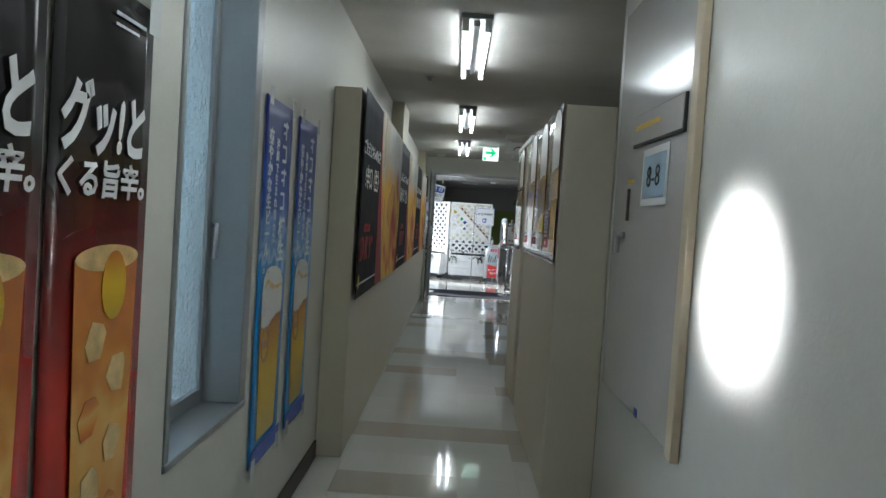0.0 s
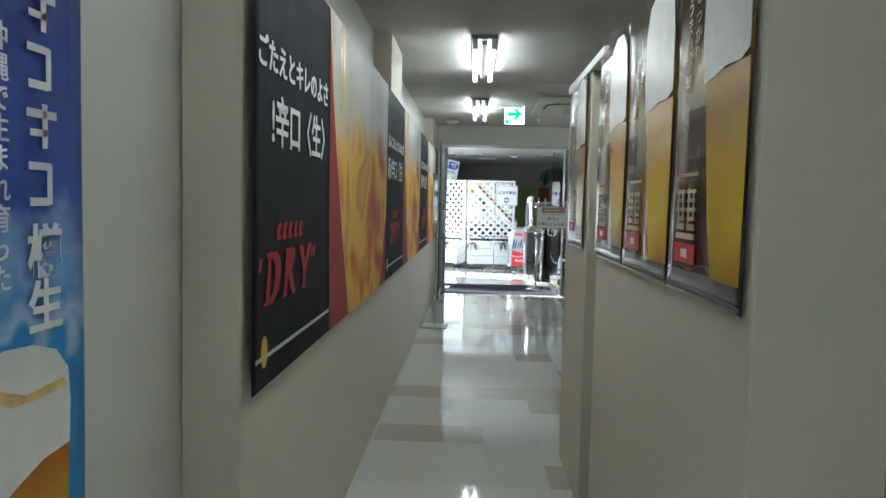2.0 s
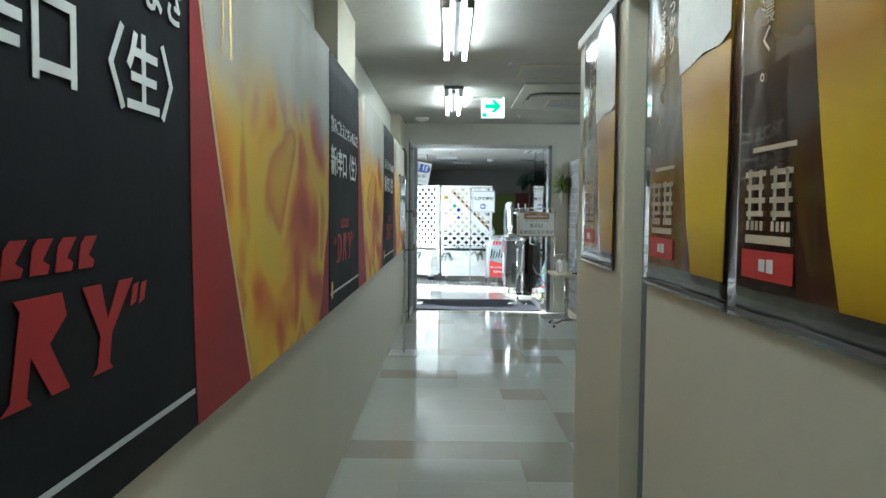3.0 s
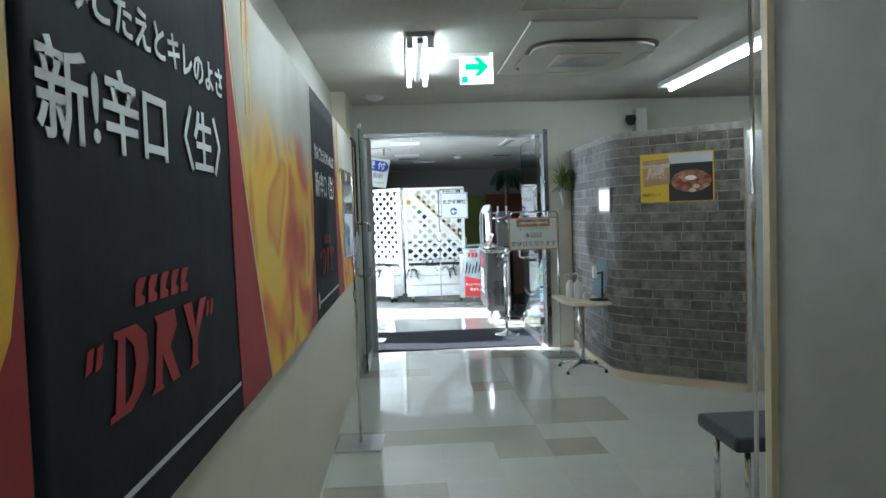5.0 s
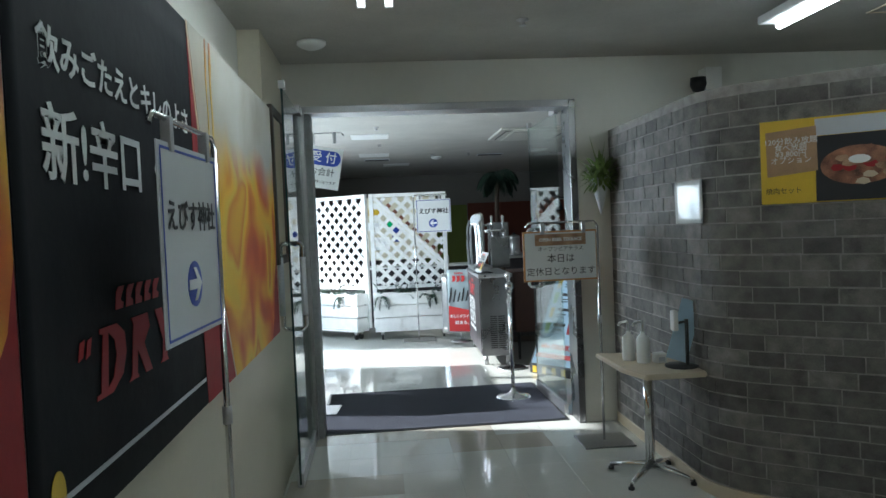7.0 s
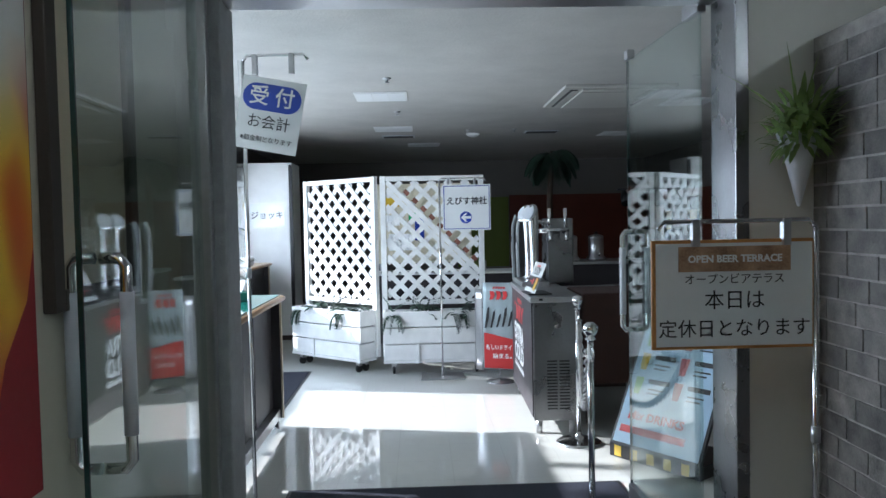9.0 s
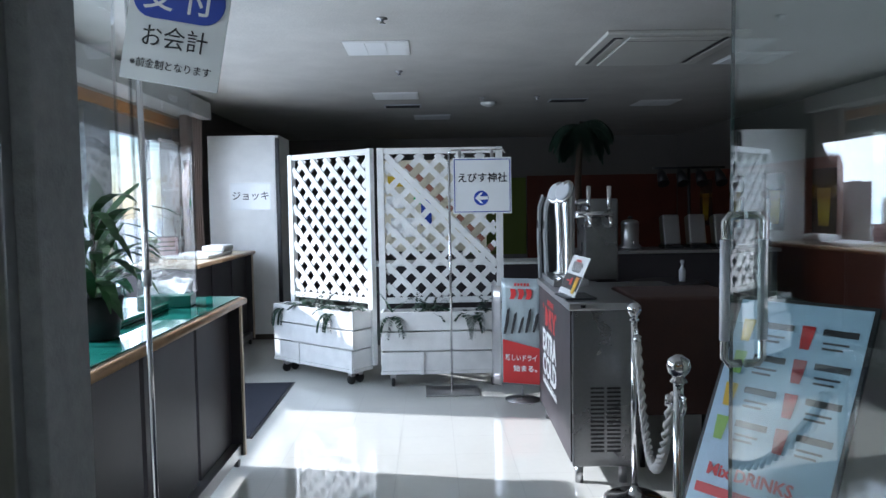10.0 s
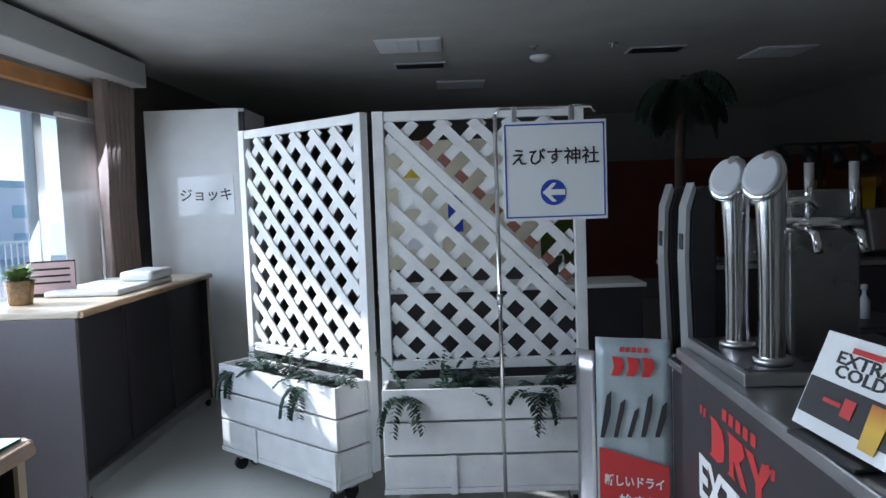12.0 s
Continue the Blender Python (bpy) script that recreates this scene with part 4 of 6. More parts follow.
brick_wall = struct("partition_brick", strip(path, 0.07, BT, 0.12), M_MORTAR, "curved partition covered in grey brick paper", "wall")
struct("baseboard_brick", strip([(x - 0.008, y - 0.008) for x, y in path], 0, 0.068, 0.12), M_BEIGE, "beige skirting under the brick partition", "baseboard")
struct("partition_plain", B(2.56, 4.6, 11.64, 11.76, 0, BT), M_BOX, "cream partition with a white banner", "wall")
t = thing("white_banner", pose(2.57, 11.632, 0.33), "large white cloth banner with grey and red print", "banner")
part("cloth", sheet(1.05, 1.72, 0.002, 0.004, 20, 20, 5), A_BANN, t)
for x, z, pts in [(0.12 + 0.045 * k, 0.93, [(0, 0), (0.02, 0.005), (0.03, 0.05), (0.01, 0.05)]) for k in (0, 1)] + [
        (0.25, 0.80, [(0, 0), (0.12, 0), (0.18, 0.04), (0.20, 0.10), (0.17, 0.16), (0.11, 0.18), (0.02, 0.18), (0.04, 0.165), (0.03, 0.015)]),
        (0.48, 0.80, [(0, 0), (0.09, 0), (0.075, 0.015), (0.08, 0.08), (0.15, 0), (0.21, 0), (0.13, 0.095), (0.18, 0.14), (0.16, 0.18), (0.02, 0.18), (0.04, 0.165), (0.03, 0.015)]),
        (0.70, 0.80, [(0.07, 0), (0.16, 0), (0.145, 0.015), (0.15, 0.08), (0.24, 0.18), (0.16, 0.18), (0.125, 0.11), (0.08, 0.18), (0, 0.18), (0.09, 0.08), (0.085, 0.015)])] + [
        (0.42 + 0.07 * k, 1.055, [(0, 0), (0.05, 0), (0.055, 0.02), (0.03, 0.03), (0.058, 0.065), (0.01, 0.065), (0.0, 0.045)]) for k in range(5)]:
    part("red_mark", flat([(x + u, z + v) for u, v in pts], -0.009), M_RED, t)
for k in range(5):
    part("dark_mark", flat([(0.40 + 0.075 * k, 1.44), (0.43 + 0.075 * k, 1.44), (0.475 + 0.075 * k, 1.50), (0.47 + 0.075 * k, 1.56 - 0.03 * (k % 2)), (0.44 + 0.075 * k, 1.53 - 0.03 * (k % 2))], -0.009), M_INK, t)
part("fine_print", bars([(0.60, 1.24, 0.5, 0.025), (0.60, 1.19, 0.5, 0.025)] + [(0.6, 0.72 - 0.04 * k, 0.45 - 0.02 * (k % 3), 0.015) for k in range(6)] + [(0.6, 0.34, 0.30, 0.03), (0.6, 0.28, 0.4, 0.03)], -0.009), M_INK, t)
t = thing("food_poster", pose(1.90, 12.140, 1.52, 0, 0, -38.1), "yellow and dark poster with a grilled meat dish", "poster")
part("sheet", B(0, 0.60, -0.012, -0.009, 0, 0.40), M_GOLD, t)
part("dish_picture", B(0.24, 0.59, -0.0145, -0.0125, 0.005, 0.31), M_INK, t)
part("pale_field", B(0.24, 0.59, -0.0145, -0.0125, 0.312, 0.39), M_GREY, t)
part("plate_picture", flat([(0.42 + 0.16 * math.cos(a), 0.165 + 0.09 * math.sin(a)) for a in (k * math.pi / 14 for k in range(28))], -0.0165), A_FOOD, t)
part("pale_disc", flat([(0.42 + 0.045 * math.cos(a), 0.19 + 0.02 * math.sin(a)) for a in (k * math.pi / 8 for k in range(16))], -0.0185), M_PAPER, t)
for k in range(14):
    a, q = k * 2.4, 0.30 + 0.60 * (k % 3) / 2
    u, v = 0.42 + 0.155 * q * math.cos(a), 0.165 + 0.085 * q * math.sin(a)
    part("slice_picture", flat([(u + 0.034 * math.cos(b + a) * (1 if b % 2 else 0.8), v + 0.017 * math.sin(b + a)) for b in (0, 1, 2, 3, 4, 5)], -0.0178 - 0.0001 * (k % 5)), (M_DRED, A_PHOTO, M_BEIGE, A_FOOD)[k % 4], t)
part("brown_card", flat([(0.03, 0.13), (0.25, 0.15), (0.245, 0.36), (0.025, 0.345)], -0.0175), M_EDGE, t)
text("120分飲み放題\n食べ放題\n¥3,800円\nオプション", 0.036, pose(0.135, -0.0195, 0.25, 90, 0, 0), M_PAPER, t, spacing=0.85)
text("焼肉セット", 0.032, pose(0.10, -0.0135, 0.06, 90, 0, 0), M_INK, t)
t = thing("paper_notice", pose(1.668, 12.64, 1.44, 0, 0, -83), "small wrinkled laminated notice taped to the bricks", "notice")
part("sheet", sheet(0.27, 0.23, 0.002, 0.006, 8, 8, 9), M_LAMI, t)
t = thing("security_camera", pose(2.35, 13.86, 2.42), "black dome security camera on a white bracket", "camera")
part("bracket", B(0.04, 0.16, -0.1, 0.03, -0.30, 0.12, 0.005), M_WHITE, t)
bm = bmesh.new()
lathe(bm, [(0.005, -0.06), (0.04, -0.045), (0.06, 0), (0.055, 0.05)], 0, -0.06)
part("dome", bm, M_BLACK, t)

# ---- table by the bricks ----
t = thing("side_table", pose(1.505, 12.72, 0, 0, 0, 0), "small pale wood table on a chrome column foot", "table")
bm = bmesh.new()
v = [bm.verts.new((x, y, 0)) for x, y in ((-0.20, -0.13), (-0.14, -0.36), (0.19, -0.36), (0.19, 0.22), (-0.2, 0.34))]
r = bmesh.ops.extrude_face_region(bm, geom=[bm.faces.new(v)])
bmesh.ops.translate(bm, vec=(0, 0, 0.03), verts=[g for g in r["geom"] if isinstance(g, bmesh.types.BMVert)])
bmesh.ops.translate(bm, vec=(0, 0, 0.635), verts=bm.verts)
bmesh.ops.bevel(bm, geom=list(bm.edges), offset=0.006, segments=2, affect="EDGES")
part("tabletop", bm, M_TABLE, t)
part("column", T([(0, 0, 0.05), (0, 0, 0.634)], 0.028), M_CHROME, t)
for k in range(4):
    a = math.radians(45 + 90 * k)
    c, s = math.cos(a), math.sin(a)
    leg = part("leg", T([(0.02 * c, 0.02 * s, 0.07), (0.14 * c, 0.14 * s, 0.05), (0.25 * c, 0.25 * s, 0.03)], [0.02, 0.017, 0.012], 8), M_CHROME, t)
    bm = bmesh.new()
    lathe(bm, [(0.018, 0.0), (0.018, 0.015), (0.008, 0.018), (0.008, 0.03)], 0.25 * c, 0.25 * s, 10)
    part("rubber_foot", bm, M_BLACK, leg)


def pump_bottle(x, y, z, h, label):
    t = thing("pump_bottle", pose(x, y, z, 0, 0, 200), label, "bottle", "sanitiser bottles")
    bm = bmesh.new()
    lathe(bm, [(0.034, 0), (0.037, 0.008), (0.037, h * 0.75), (0.030, h * 0.86), (0.014, h * 0.92), (0.014, h)], seg=20)
    part("body", bm, M_WHITE, t)
    part("pump", T([(0, 0, h), (0, 0, h + 0.05), (0.01, 0, h + 0.06), (0.06, 0, h + 0.055), (0.07, 0, h + 0.04)], 0.007, 8), M_WHITE, t)


pump_bottle(1.42, 12.78, 0.666, 0.165, "white hand sanitiser pump bottle on the side table")
pump_bottle(1.47, 12.68, 0.666, 0.175, "white hand sanitiser pump bottle on the side table")
t = thing("white_box", pose(1.555, 12.66, 0.666), "small white dispenser box on the side table", "box")
part("body", B(-0.035, 0.035, -0.03, 0.03, 0, 0.055, 0.008), M_WHITE, t)
part("opening", B(-0.015, 0.02, -0.033, -0.0305, 0.01, 0.035), M_GREY, t)
t = thing("thermometer_stand", pose(1.625, 12.52, 0.666), "black stand holding a white thermometer and blue leaflet", "thermometer")
bm = bmesh.new()
lathe(bm, [(0.09, 0), (0.09, 0.01), (0.02, 0.016), (0.01, 0.02)])
part("base", bm, M_BLACK, t)
part("post", T([(0.02, -0.03, 0.015), (0.02, -0.03, 0.26)], 0.010), M_BLACK, t)
part("head", B(-0.06, -0.03, -0.05, 0.0, 0.20, 0.31, 0.006), M_WHITE, t)
part("arm", T([(0.02, -0.03, 0.25), (-0.04, -0.03, 0.24)], 0.007), M_BLACK, t)
bm = B(-0.05, 0.06, -0.003, 0.003, 0, 0.34)
bmesh.ops.transform(bm, matrix=pose(-0.02, 0.04, 0.03, 0, 16, -25), verts=bm.verts)
part("leaflet", bm, A_PALE, t)

# closed-day sign stand
t = sign_stand("sign_stand", 1.45, 13.42, 180, 0.46, 1.09, 1.42, 1.45, "chrome floor stand with a framed closed-day notice")
s = new("sign")
s.parent, s.matrix_basis = t, pose(0.50, 0, 0, 0, 0, 180)
b = part("board", B(0, 0.50, 0.0, 0.012, 1.09, 1.42, 0.003), M_ORWOOD, s)
part("sheet", B(0.012, 0.488, -0.003, -0.0005, 1.10, 1.41), M_LAMI, b)
part("photo", B(0.08, 0.42, -0.006, -0.0035, 1.325, 1.40), A_PHOTO, b)
text("OPEN BEER TERRACE", 0.030, pose(0.25, -0.0085, 1.362, 90, 0, 0), M_PAPER, b, bold=0.001)
text("オープンビアテラス", 0.034, pose(0.25, -0.0045, 1.30, 90, 0, 0), M_INK, b)
text("本日は", 0.062, pose(0.25, -0.0045, 1.235, 90, 0, 0), M_INK, b)
text("定休日となります", 0.058, pose(0.25, -0.0045, 1.150, 90, 0, 0), M_INK, b)

# wall basket with artificial leaves
t = thing("wall_basket_plant", pose(1.60, 13.80, 1.72), "wall cone basket with pale green artificial sprigs", "plant")
bm = bmesh.new()
lathe(bm, [(0.006, -0.20), (0.05, -0.02), (0.075, 0.06), (0.07, 0.06), (0.045, -0.01)])
part("cone", bm, M_GREY, t)


def leaf(bm, base, d, length, width, droop=0.3, n=4):
    d = Vector(d).normalized()
    s = d.cross(Vector((0, 0, 1)))
    s = s.normalized() if s.length > 0.01 else Vector((1, 0, 0))
    L, R, p = [], [], Vector(base)
    for k in range(n + 1):
        u = k / n
        ww = width * math.sin(math.pi * min(0.98, 0.12 + 0.86 * u)) / 2
        L.append(bm.verts.new(p - s * ww))
        R.append(bm.verts.new(p + s * ww))
        d = (d + Vector((0, 0, -droop / n))).normalized()
        p = p + d * length / n
    for k in range(n):
        bm.faces.new((L[k], R[k], R[k + 1], L[k + 1]))


rng = random.Random(5)
bm = bmesh.new()
for k in range(260):
    a, e = rng.uniform(0, 6.28), rng.uniform(-0.5, 1.3)
    q = rng.uniform(0.0, 0.13)
    leaf(bm, (q * math.cos(a) * 0.8, -q * abs(math.sin(a)), rng.uniform(0.0, 0.16)), (math.cos(a) * math.cos(e), -abs(math.sin(a)) * math.cos(e) * 0.7, math.sin(e)), rng.uniform(0.05, 0.12), 0.020, 0.8)
for k in range(16):
    a = rng.uniform(0, 6.28)
    leaf(bm, (0, 0, 0.06), (math.cos(a) * 0.9, -abs(math.sin(a)) * 0.3, 1), rng.uniform(0.2, 0.36), 0.008, 0.5)
part("leaves", bm, M_PLEAF, t)

# black bench and chrome pole by the column
t = thing("bench", pose(1.36, 9.24, 0), "black leatherette bench seat on steel legs", "bench")
part("seat", B(0, 1.2, 0, 0.45, 0.36, 0.43, 0.02), M_BLACK, t)
for x, y in ((0.08, 0.06), (1.1, 0.06), (0.08, 0.39), (1.1, 0.39)):
    part("leg", T([(x, y, 0), (x, y, 0.362)], 0.014), M_CHROME, t)
t = thing("queue_pole", pose(1.345, 9.02, 0), "tall thin chrome tension pole beside the column", "pole")
part("pole", T([(0, 0, 0), (0, 0, 2.655)], 0.010), M_CHROME, t)
part("joint", T([(0, 0, 1.46), (0, 0, 1.52)], 0.014), M_STEEL, t)

# ---- restaurant room: window side ----
t = thing("window_2", pose(WX, 0, 0), "wide grey aluminium window with clear panes", "window", kind="structure")
part("window_sill", B(-0.2, 0.03, 14.45, 20.3, 0.801, 0.84, 0.004), M_ALU, t)
part("transom", B(-0.14, -0.06, 14.45, 20.3, 2.16, 2.415, 0.004), M_ALU, t)
for y0, y1 in ((14.45, 14.53), (16.30, 16.38), (18.14, 18.22), (18.66, 18.72), (19.58, 19.68), (20.24, 20.3)):
    part("mullion", B(-0.14, -0.06, y0, y1, 0.841, 2.159, 0.004), M_ALU, t)
for y0, y1 in ((14.53, 16.30), (16.38, 18.14), (18.72, 19.58), (19.68, 20.24)):
    p = part("pane", B(-0.10, -0.094, y0, y1, 0.841, 2.159), M_WINGLASS, t, "clear window glass")
    p.visible_shadow = False
struct("trim_window", B(WX - 0.05, WX + 0.016, 14.46, 20.29, 2.325, 2.418), M_ORWOOD, "orange varnished wood strip over the windows", "trim")
struct("pelmet", B(WX + 0.02, WX + 0.30, EY1 + 0.01, 20.5, 2.44, 2.62, 0.006), mat("grey white pelmet", (0.50, 0.50, 0.49), 0.5, var=0.05), "grey-white curtain pelmet over the windows", "pelmet")
t = thing("curtain", pose(WX + 0.15, 20.02, 0.75), "taupe cloth curtain gathered at the window end", "curtain")
bm = bmesh.new()
for off in (0, 0.004):
    rows = [[bm.verts.new((0.045 * math.sin(k * 0.9 + 0.3 * j) + off, 0.011 * k * (1 - 0.12 * math.sin(j * 0.5)), 1.72 * j / 8)) for k in range(44)] for j in range(9)]
    for a, b in zip(rows, rows[1:]):
        for k in range(43):
            bm.faces.new((a[k], a[k + 1], b[k + 1], b[k])).smooth = True
part("cloth", bm, M_CURT, t)
part("hem", B(-0.05, 0.055, 0.0, 0.475, -0.012, 0.0), M_CURT, t)
t = thing("sheer_blind", pose(WX + 0.03, 19.70, 0.86), "thin white sheer blind over the end pane", "blind")
part("cloth", sheet(0.5, 1.3, 0.002, 0.01, 20, 6, 4), M_PAPER, t)
part("bottom_bar", B(0, 0.5, -0.008, 0.008, 0.0, 0.02, 0.003), M_WHITE, t).location = (0, -0.02, 0)
part("head_rail", B(0, 0.5, -0.02, 0.02, 1.301, 1.33, 0.003), M_WHITE, t)
bpy.data.objects[t.name].matrix_basis = pose(WX + 0.03, 19.70, 0.845, 0, 0, 90)


def counter(name, x0, x1, y0, y1, h, label, glass=False):
    """Counter on castors, its dark front to +x, open end panel to +y."""
    t = thing(name, pose(x0, y0, 0), label, "counter", "counters")
    w, l = x1 - x0, y1 - y0
    part("worktop", B(0, w, 0, l, h - 0.035, h, 0.008), M_BEIGE, t)
    part("edge_band", T([(w + 0.004, 0.01, h - 0.018), (w + 0.004, l - 0.03, h - 0.018), (w - 0.03, l + 0.004, h - 0.018), (0.02, l + 0.004, h - 0.018)], 0.018), M_EDGE, t)
    n = max(2, round(l / 0.62))
    for k in range(n):
        part("front_panel", B(w - 0.10, w - 0.08, l * k / n + 0.004 + 0.03, l * (k + 1) / n - 0.004 - (0.06 if k == n - 1 else 0), 0.14, h - 0.036, 0.003), M_DARKP, t)
    part("end_panel", B(0.05, w - 0.02, l - 0.06, l - 0.03, 0.07, h - 0.036, 0.003), M_DARKP, t)
    part("end_panel", B(0.05, w - 0.02, 0.004, 0.03, 0.07, h - 0.036, 0.003), M_GREYP, t)
    part("kick_rail", B(w - 0.105, w - 0.03, 0.031, l - 0.061, 0.07, 0.138, 0.004), M_STEEL, t)
    part("side_trim", B(w - 0.019, w - 0.008, l - 0.06, l - 0.03, 0.07, h - 0.04), M_BEIGE, t)
    for x, y in ((0.12, 0.08), (w - 0.06, 0.08), (0.12, l - 0.05), (w - 0.06, l - 0.05)):
        c = part("castor", T([(x - 0.012, y, 0.028), (x + 0.012, y, 0.028)], 0.028, 14), M_BLACK, t)
        part("fork", B(x - 0.018, x + 0.018, y - 0.012, y + 0.012, 0.045, 0.07, 0.003), M_STEEL, c)
    if glass:
        g = part("glass_top", B(0.02, w - 0.02, 0.02, l - 0.02, h + 0.001, h + 0.007), mat("green glass top", (0.02, 0.16, 0.13), 0.04, var=0.05), t, "green-tinted glass top")
    return t


counter("reception_counter", -1.50, -0.76, 14.70, 16.66, 0.97, "dark reception counter with a green glass top on castors", True)
counter("reception_counter", -2.30, -1.62, 18.50, 20.45, 1.02, "dark counter with a pale top and tan edge on castors")

# hanging clear sheets over the first counter
for y0, x in ((14.75, -0.98), (15.75, -1.0)):
    t = thing("clear_screen", pose(x, y0, 1.02, 0, 0, 90), "clear vinyl droplet screen hung over the counter", "screen", "clear screens")
    p = part("sheet", sheet(0.85, 1.38, 0.002, 0.012, 14, 8, y0), M_ACRYL, t)
    p.visible_shadow = False
    for u in (0.1, 0.75):
        part("cord", T([(u, 0, 1.38), (u, 0, 1.637)], 0.002, 6), M_GREY, t)
t = thing("tissue_box", pose(-1.05, 16.25, 0.978, 0, 0, 8), "green tissue box with plastic wrap on the counter", "box")
part("box", B(-0.13, 0.13, -0.08, 0.08, 0, 0.06, 0.006), mat("dark green card", (0.01, 0.10, 0.07), 0.35, var=0.1), t)
bm = sheet(0.24, 0.12, 0.002, 0.03, 10, 6, 8)
bmesh.ops.transform(bm, matrix=pose(-0.12, 0, 0.061, -55, 0, 0), verts=bm.verts)
part("wrap", bm, M_LAMI, t)
t = thing("green_tray", pose(-1.20, 15.84, 0.978), "dark green flat cash tray on the counter", "tray")
part("tray", B(-0.2, 0.2, -0.3, 0.3, 0, 0.012, 0.005), mat("green plastic", (0.01, 0.12, 0.07), 0.25, var=0.1), t)
for s in (-1, 1):
    part("rim", B(s * 0.19 - 0.01, s * 0.19 + 0.01, -0.29, 0.29, 0.0125, 0.03, 0.004), mat("green plastic rim", (0.01, 0.12, 0.07), 0.25, var=0.1), t)
t = thing("white_printer", pose(-1.86, 19.55, 1.022), "flat white tray and card reader on the counter", "appliance")
part("tray", B(-0.28, 0.16, -0.45, 0.35, 0, 0.035, 0.012), M_WHITE, t)
part("body", B(-0.05, 0.17, 0.0, 0.36, 0.036, 0.10, 0.025), M_WHITE, t)
t = thing("notice_stand", pose(-2.14, 19.2, 1.022, 0, 0, 25), "pink printed notice on a black easel", "notice")
part("easel", B(-0.13, 0.13, 0.0, 0.01, 0, 0.21, 0.003), M_BLACK, t)
part("sheet", B(-0.125, 0.125, -0.004, -0.0005, 0.02, 0.20), mat("pale pink paper", (0.62, 0.45, 0.45), 0.5, var=0.03), t)
part("writing", bars([(0, 0.16 - 0.04 * k, 0.2, 0.012) for k in range(3)], -0.006), M_INK, t)
part("foot", B(-0.1, 0.1, 0.011, 0.07, 0, 0.01), M_BLACK, t)


def potted(name, m, rp, hp, n, length, width, material, pot, label, seed, up=0.9, droop=0.9, stem=0.0):
    t = thing(name, m, label, "plant", "potted plants")
    bm = bmesh.new()
    lathe(bm, [(rp * 0.75, 0), (rp * 0.8, 0.005), (rp, hp), (rp * 0.92, hp), (rp * 0.9, hp - 0.02)])
    part("pot", bm, pot, t)
    bm = bmesh.new()
    lathe(bm, [(rp * 0.88, hp - 0.03), (rp * 0.88, hp - 0.015)], seg=16)
    part("soil", bm, M_SOIL, t)
    r = random.Random(seed)
    bm = bmesh.new()
    for k in range(n):
        a = r.uniform(0, 6.28)
        z = hp - 0.015 + r.uniform(0, stem)
        leaf(bm, (0.3 * rp * math.cos(a), 0.3 * rp * math.sin(a), z), (math.cos(a), math.sin(a), r.uniform(0.2, 2.0) * up), length * r.uniform(0.6, 1.1), width * r.uniform(0.7, 1.2), droop * r.uniform(0.6, 1.4), 5)
    part("leaves", bm, material, t)
    if stem:
        part("stem", T([(0, 0, hp - 0.02), (0.01, 0, hp + stem)], [0.012, 0.006]), M_TRUNK, t)


M_WICK = mat("wicker", (0.35, 0.22, 0.11), 0.7, var=0.35, scale=40, bump=0.8, bscale=90)
potted("potted_plant", pose(-1.00, 15.34, 0.978), 0.11, 0.16, 75, 0.36, 0.045, M_LEAF, M_BLACK, "leafy green plant on the reception counter", 3, 0.9, 1.4, 0.34)
potted("potted_plant", pose(-2.12, 18.85, 1.022), 0.075, 0.13, 120, 0.09, 0.03, M_PLEAF, M_WICK, "small green plant in a wicker pot", 4, 0.9, 0.6, 0.05)

# cabinet with the mug notice
t = thing("tall_cabinet", pose(-2.14, 20.62, 0), "tall white cabinet with a paper notice", "cabinet")
part("body", B(0, 0.78, 0.02, 0.62, 0.07, 2.28, 0.006), M_WHITE, t)
part("side_panel", B(0.0, 0.74, 0.0, 0.019, 0.07, 2.28, 0.003), M_WHITE, t)
part("dark_edge", B(0.745, 0.785, -0.01, 0.019, 0.35, 2.25, 0.003), M_BLACK, t)
part("plinth", B(0.03, 0.75, 0.06, 0.6, 0, 0.069), M_BASE, t)
s = part("notice", B(0.24, 0.68, -0.006, -0.001, 1.46, 1.76), M_LAMI, t)
text("ジョッキ", 0.105, pose(0.46, -0.0085, 1.61, 90, 0, 0), M_INK, s, bold=0.001)


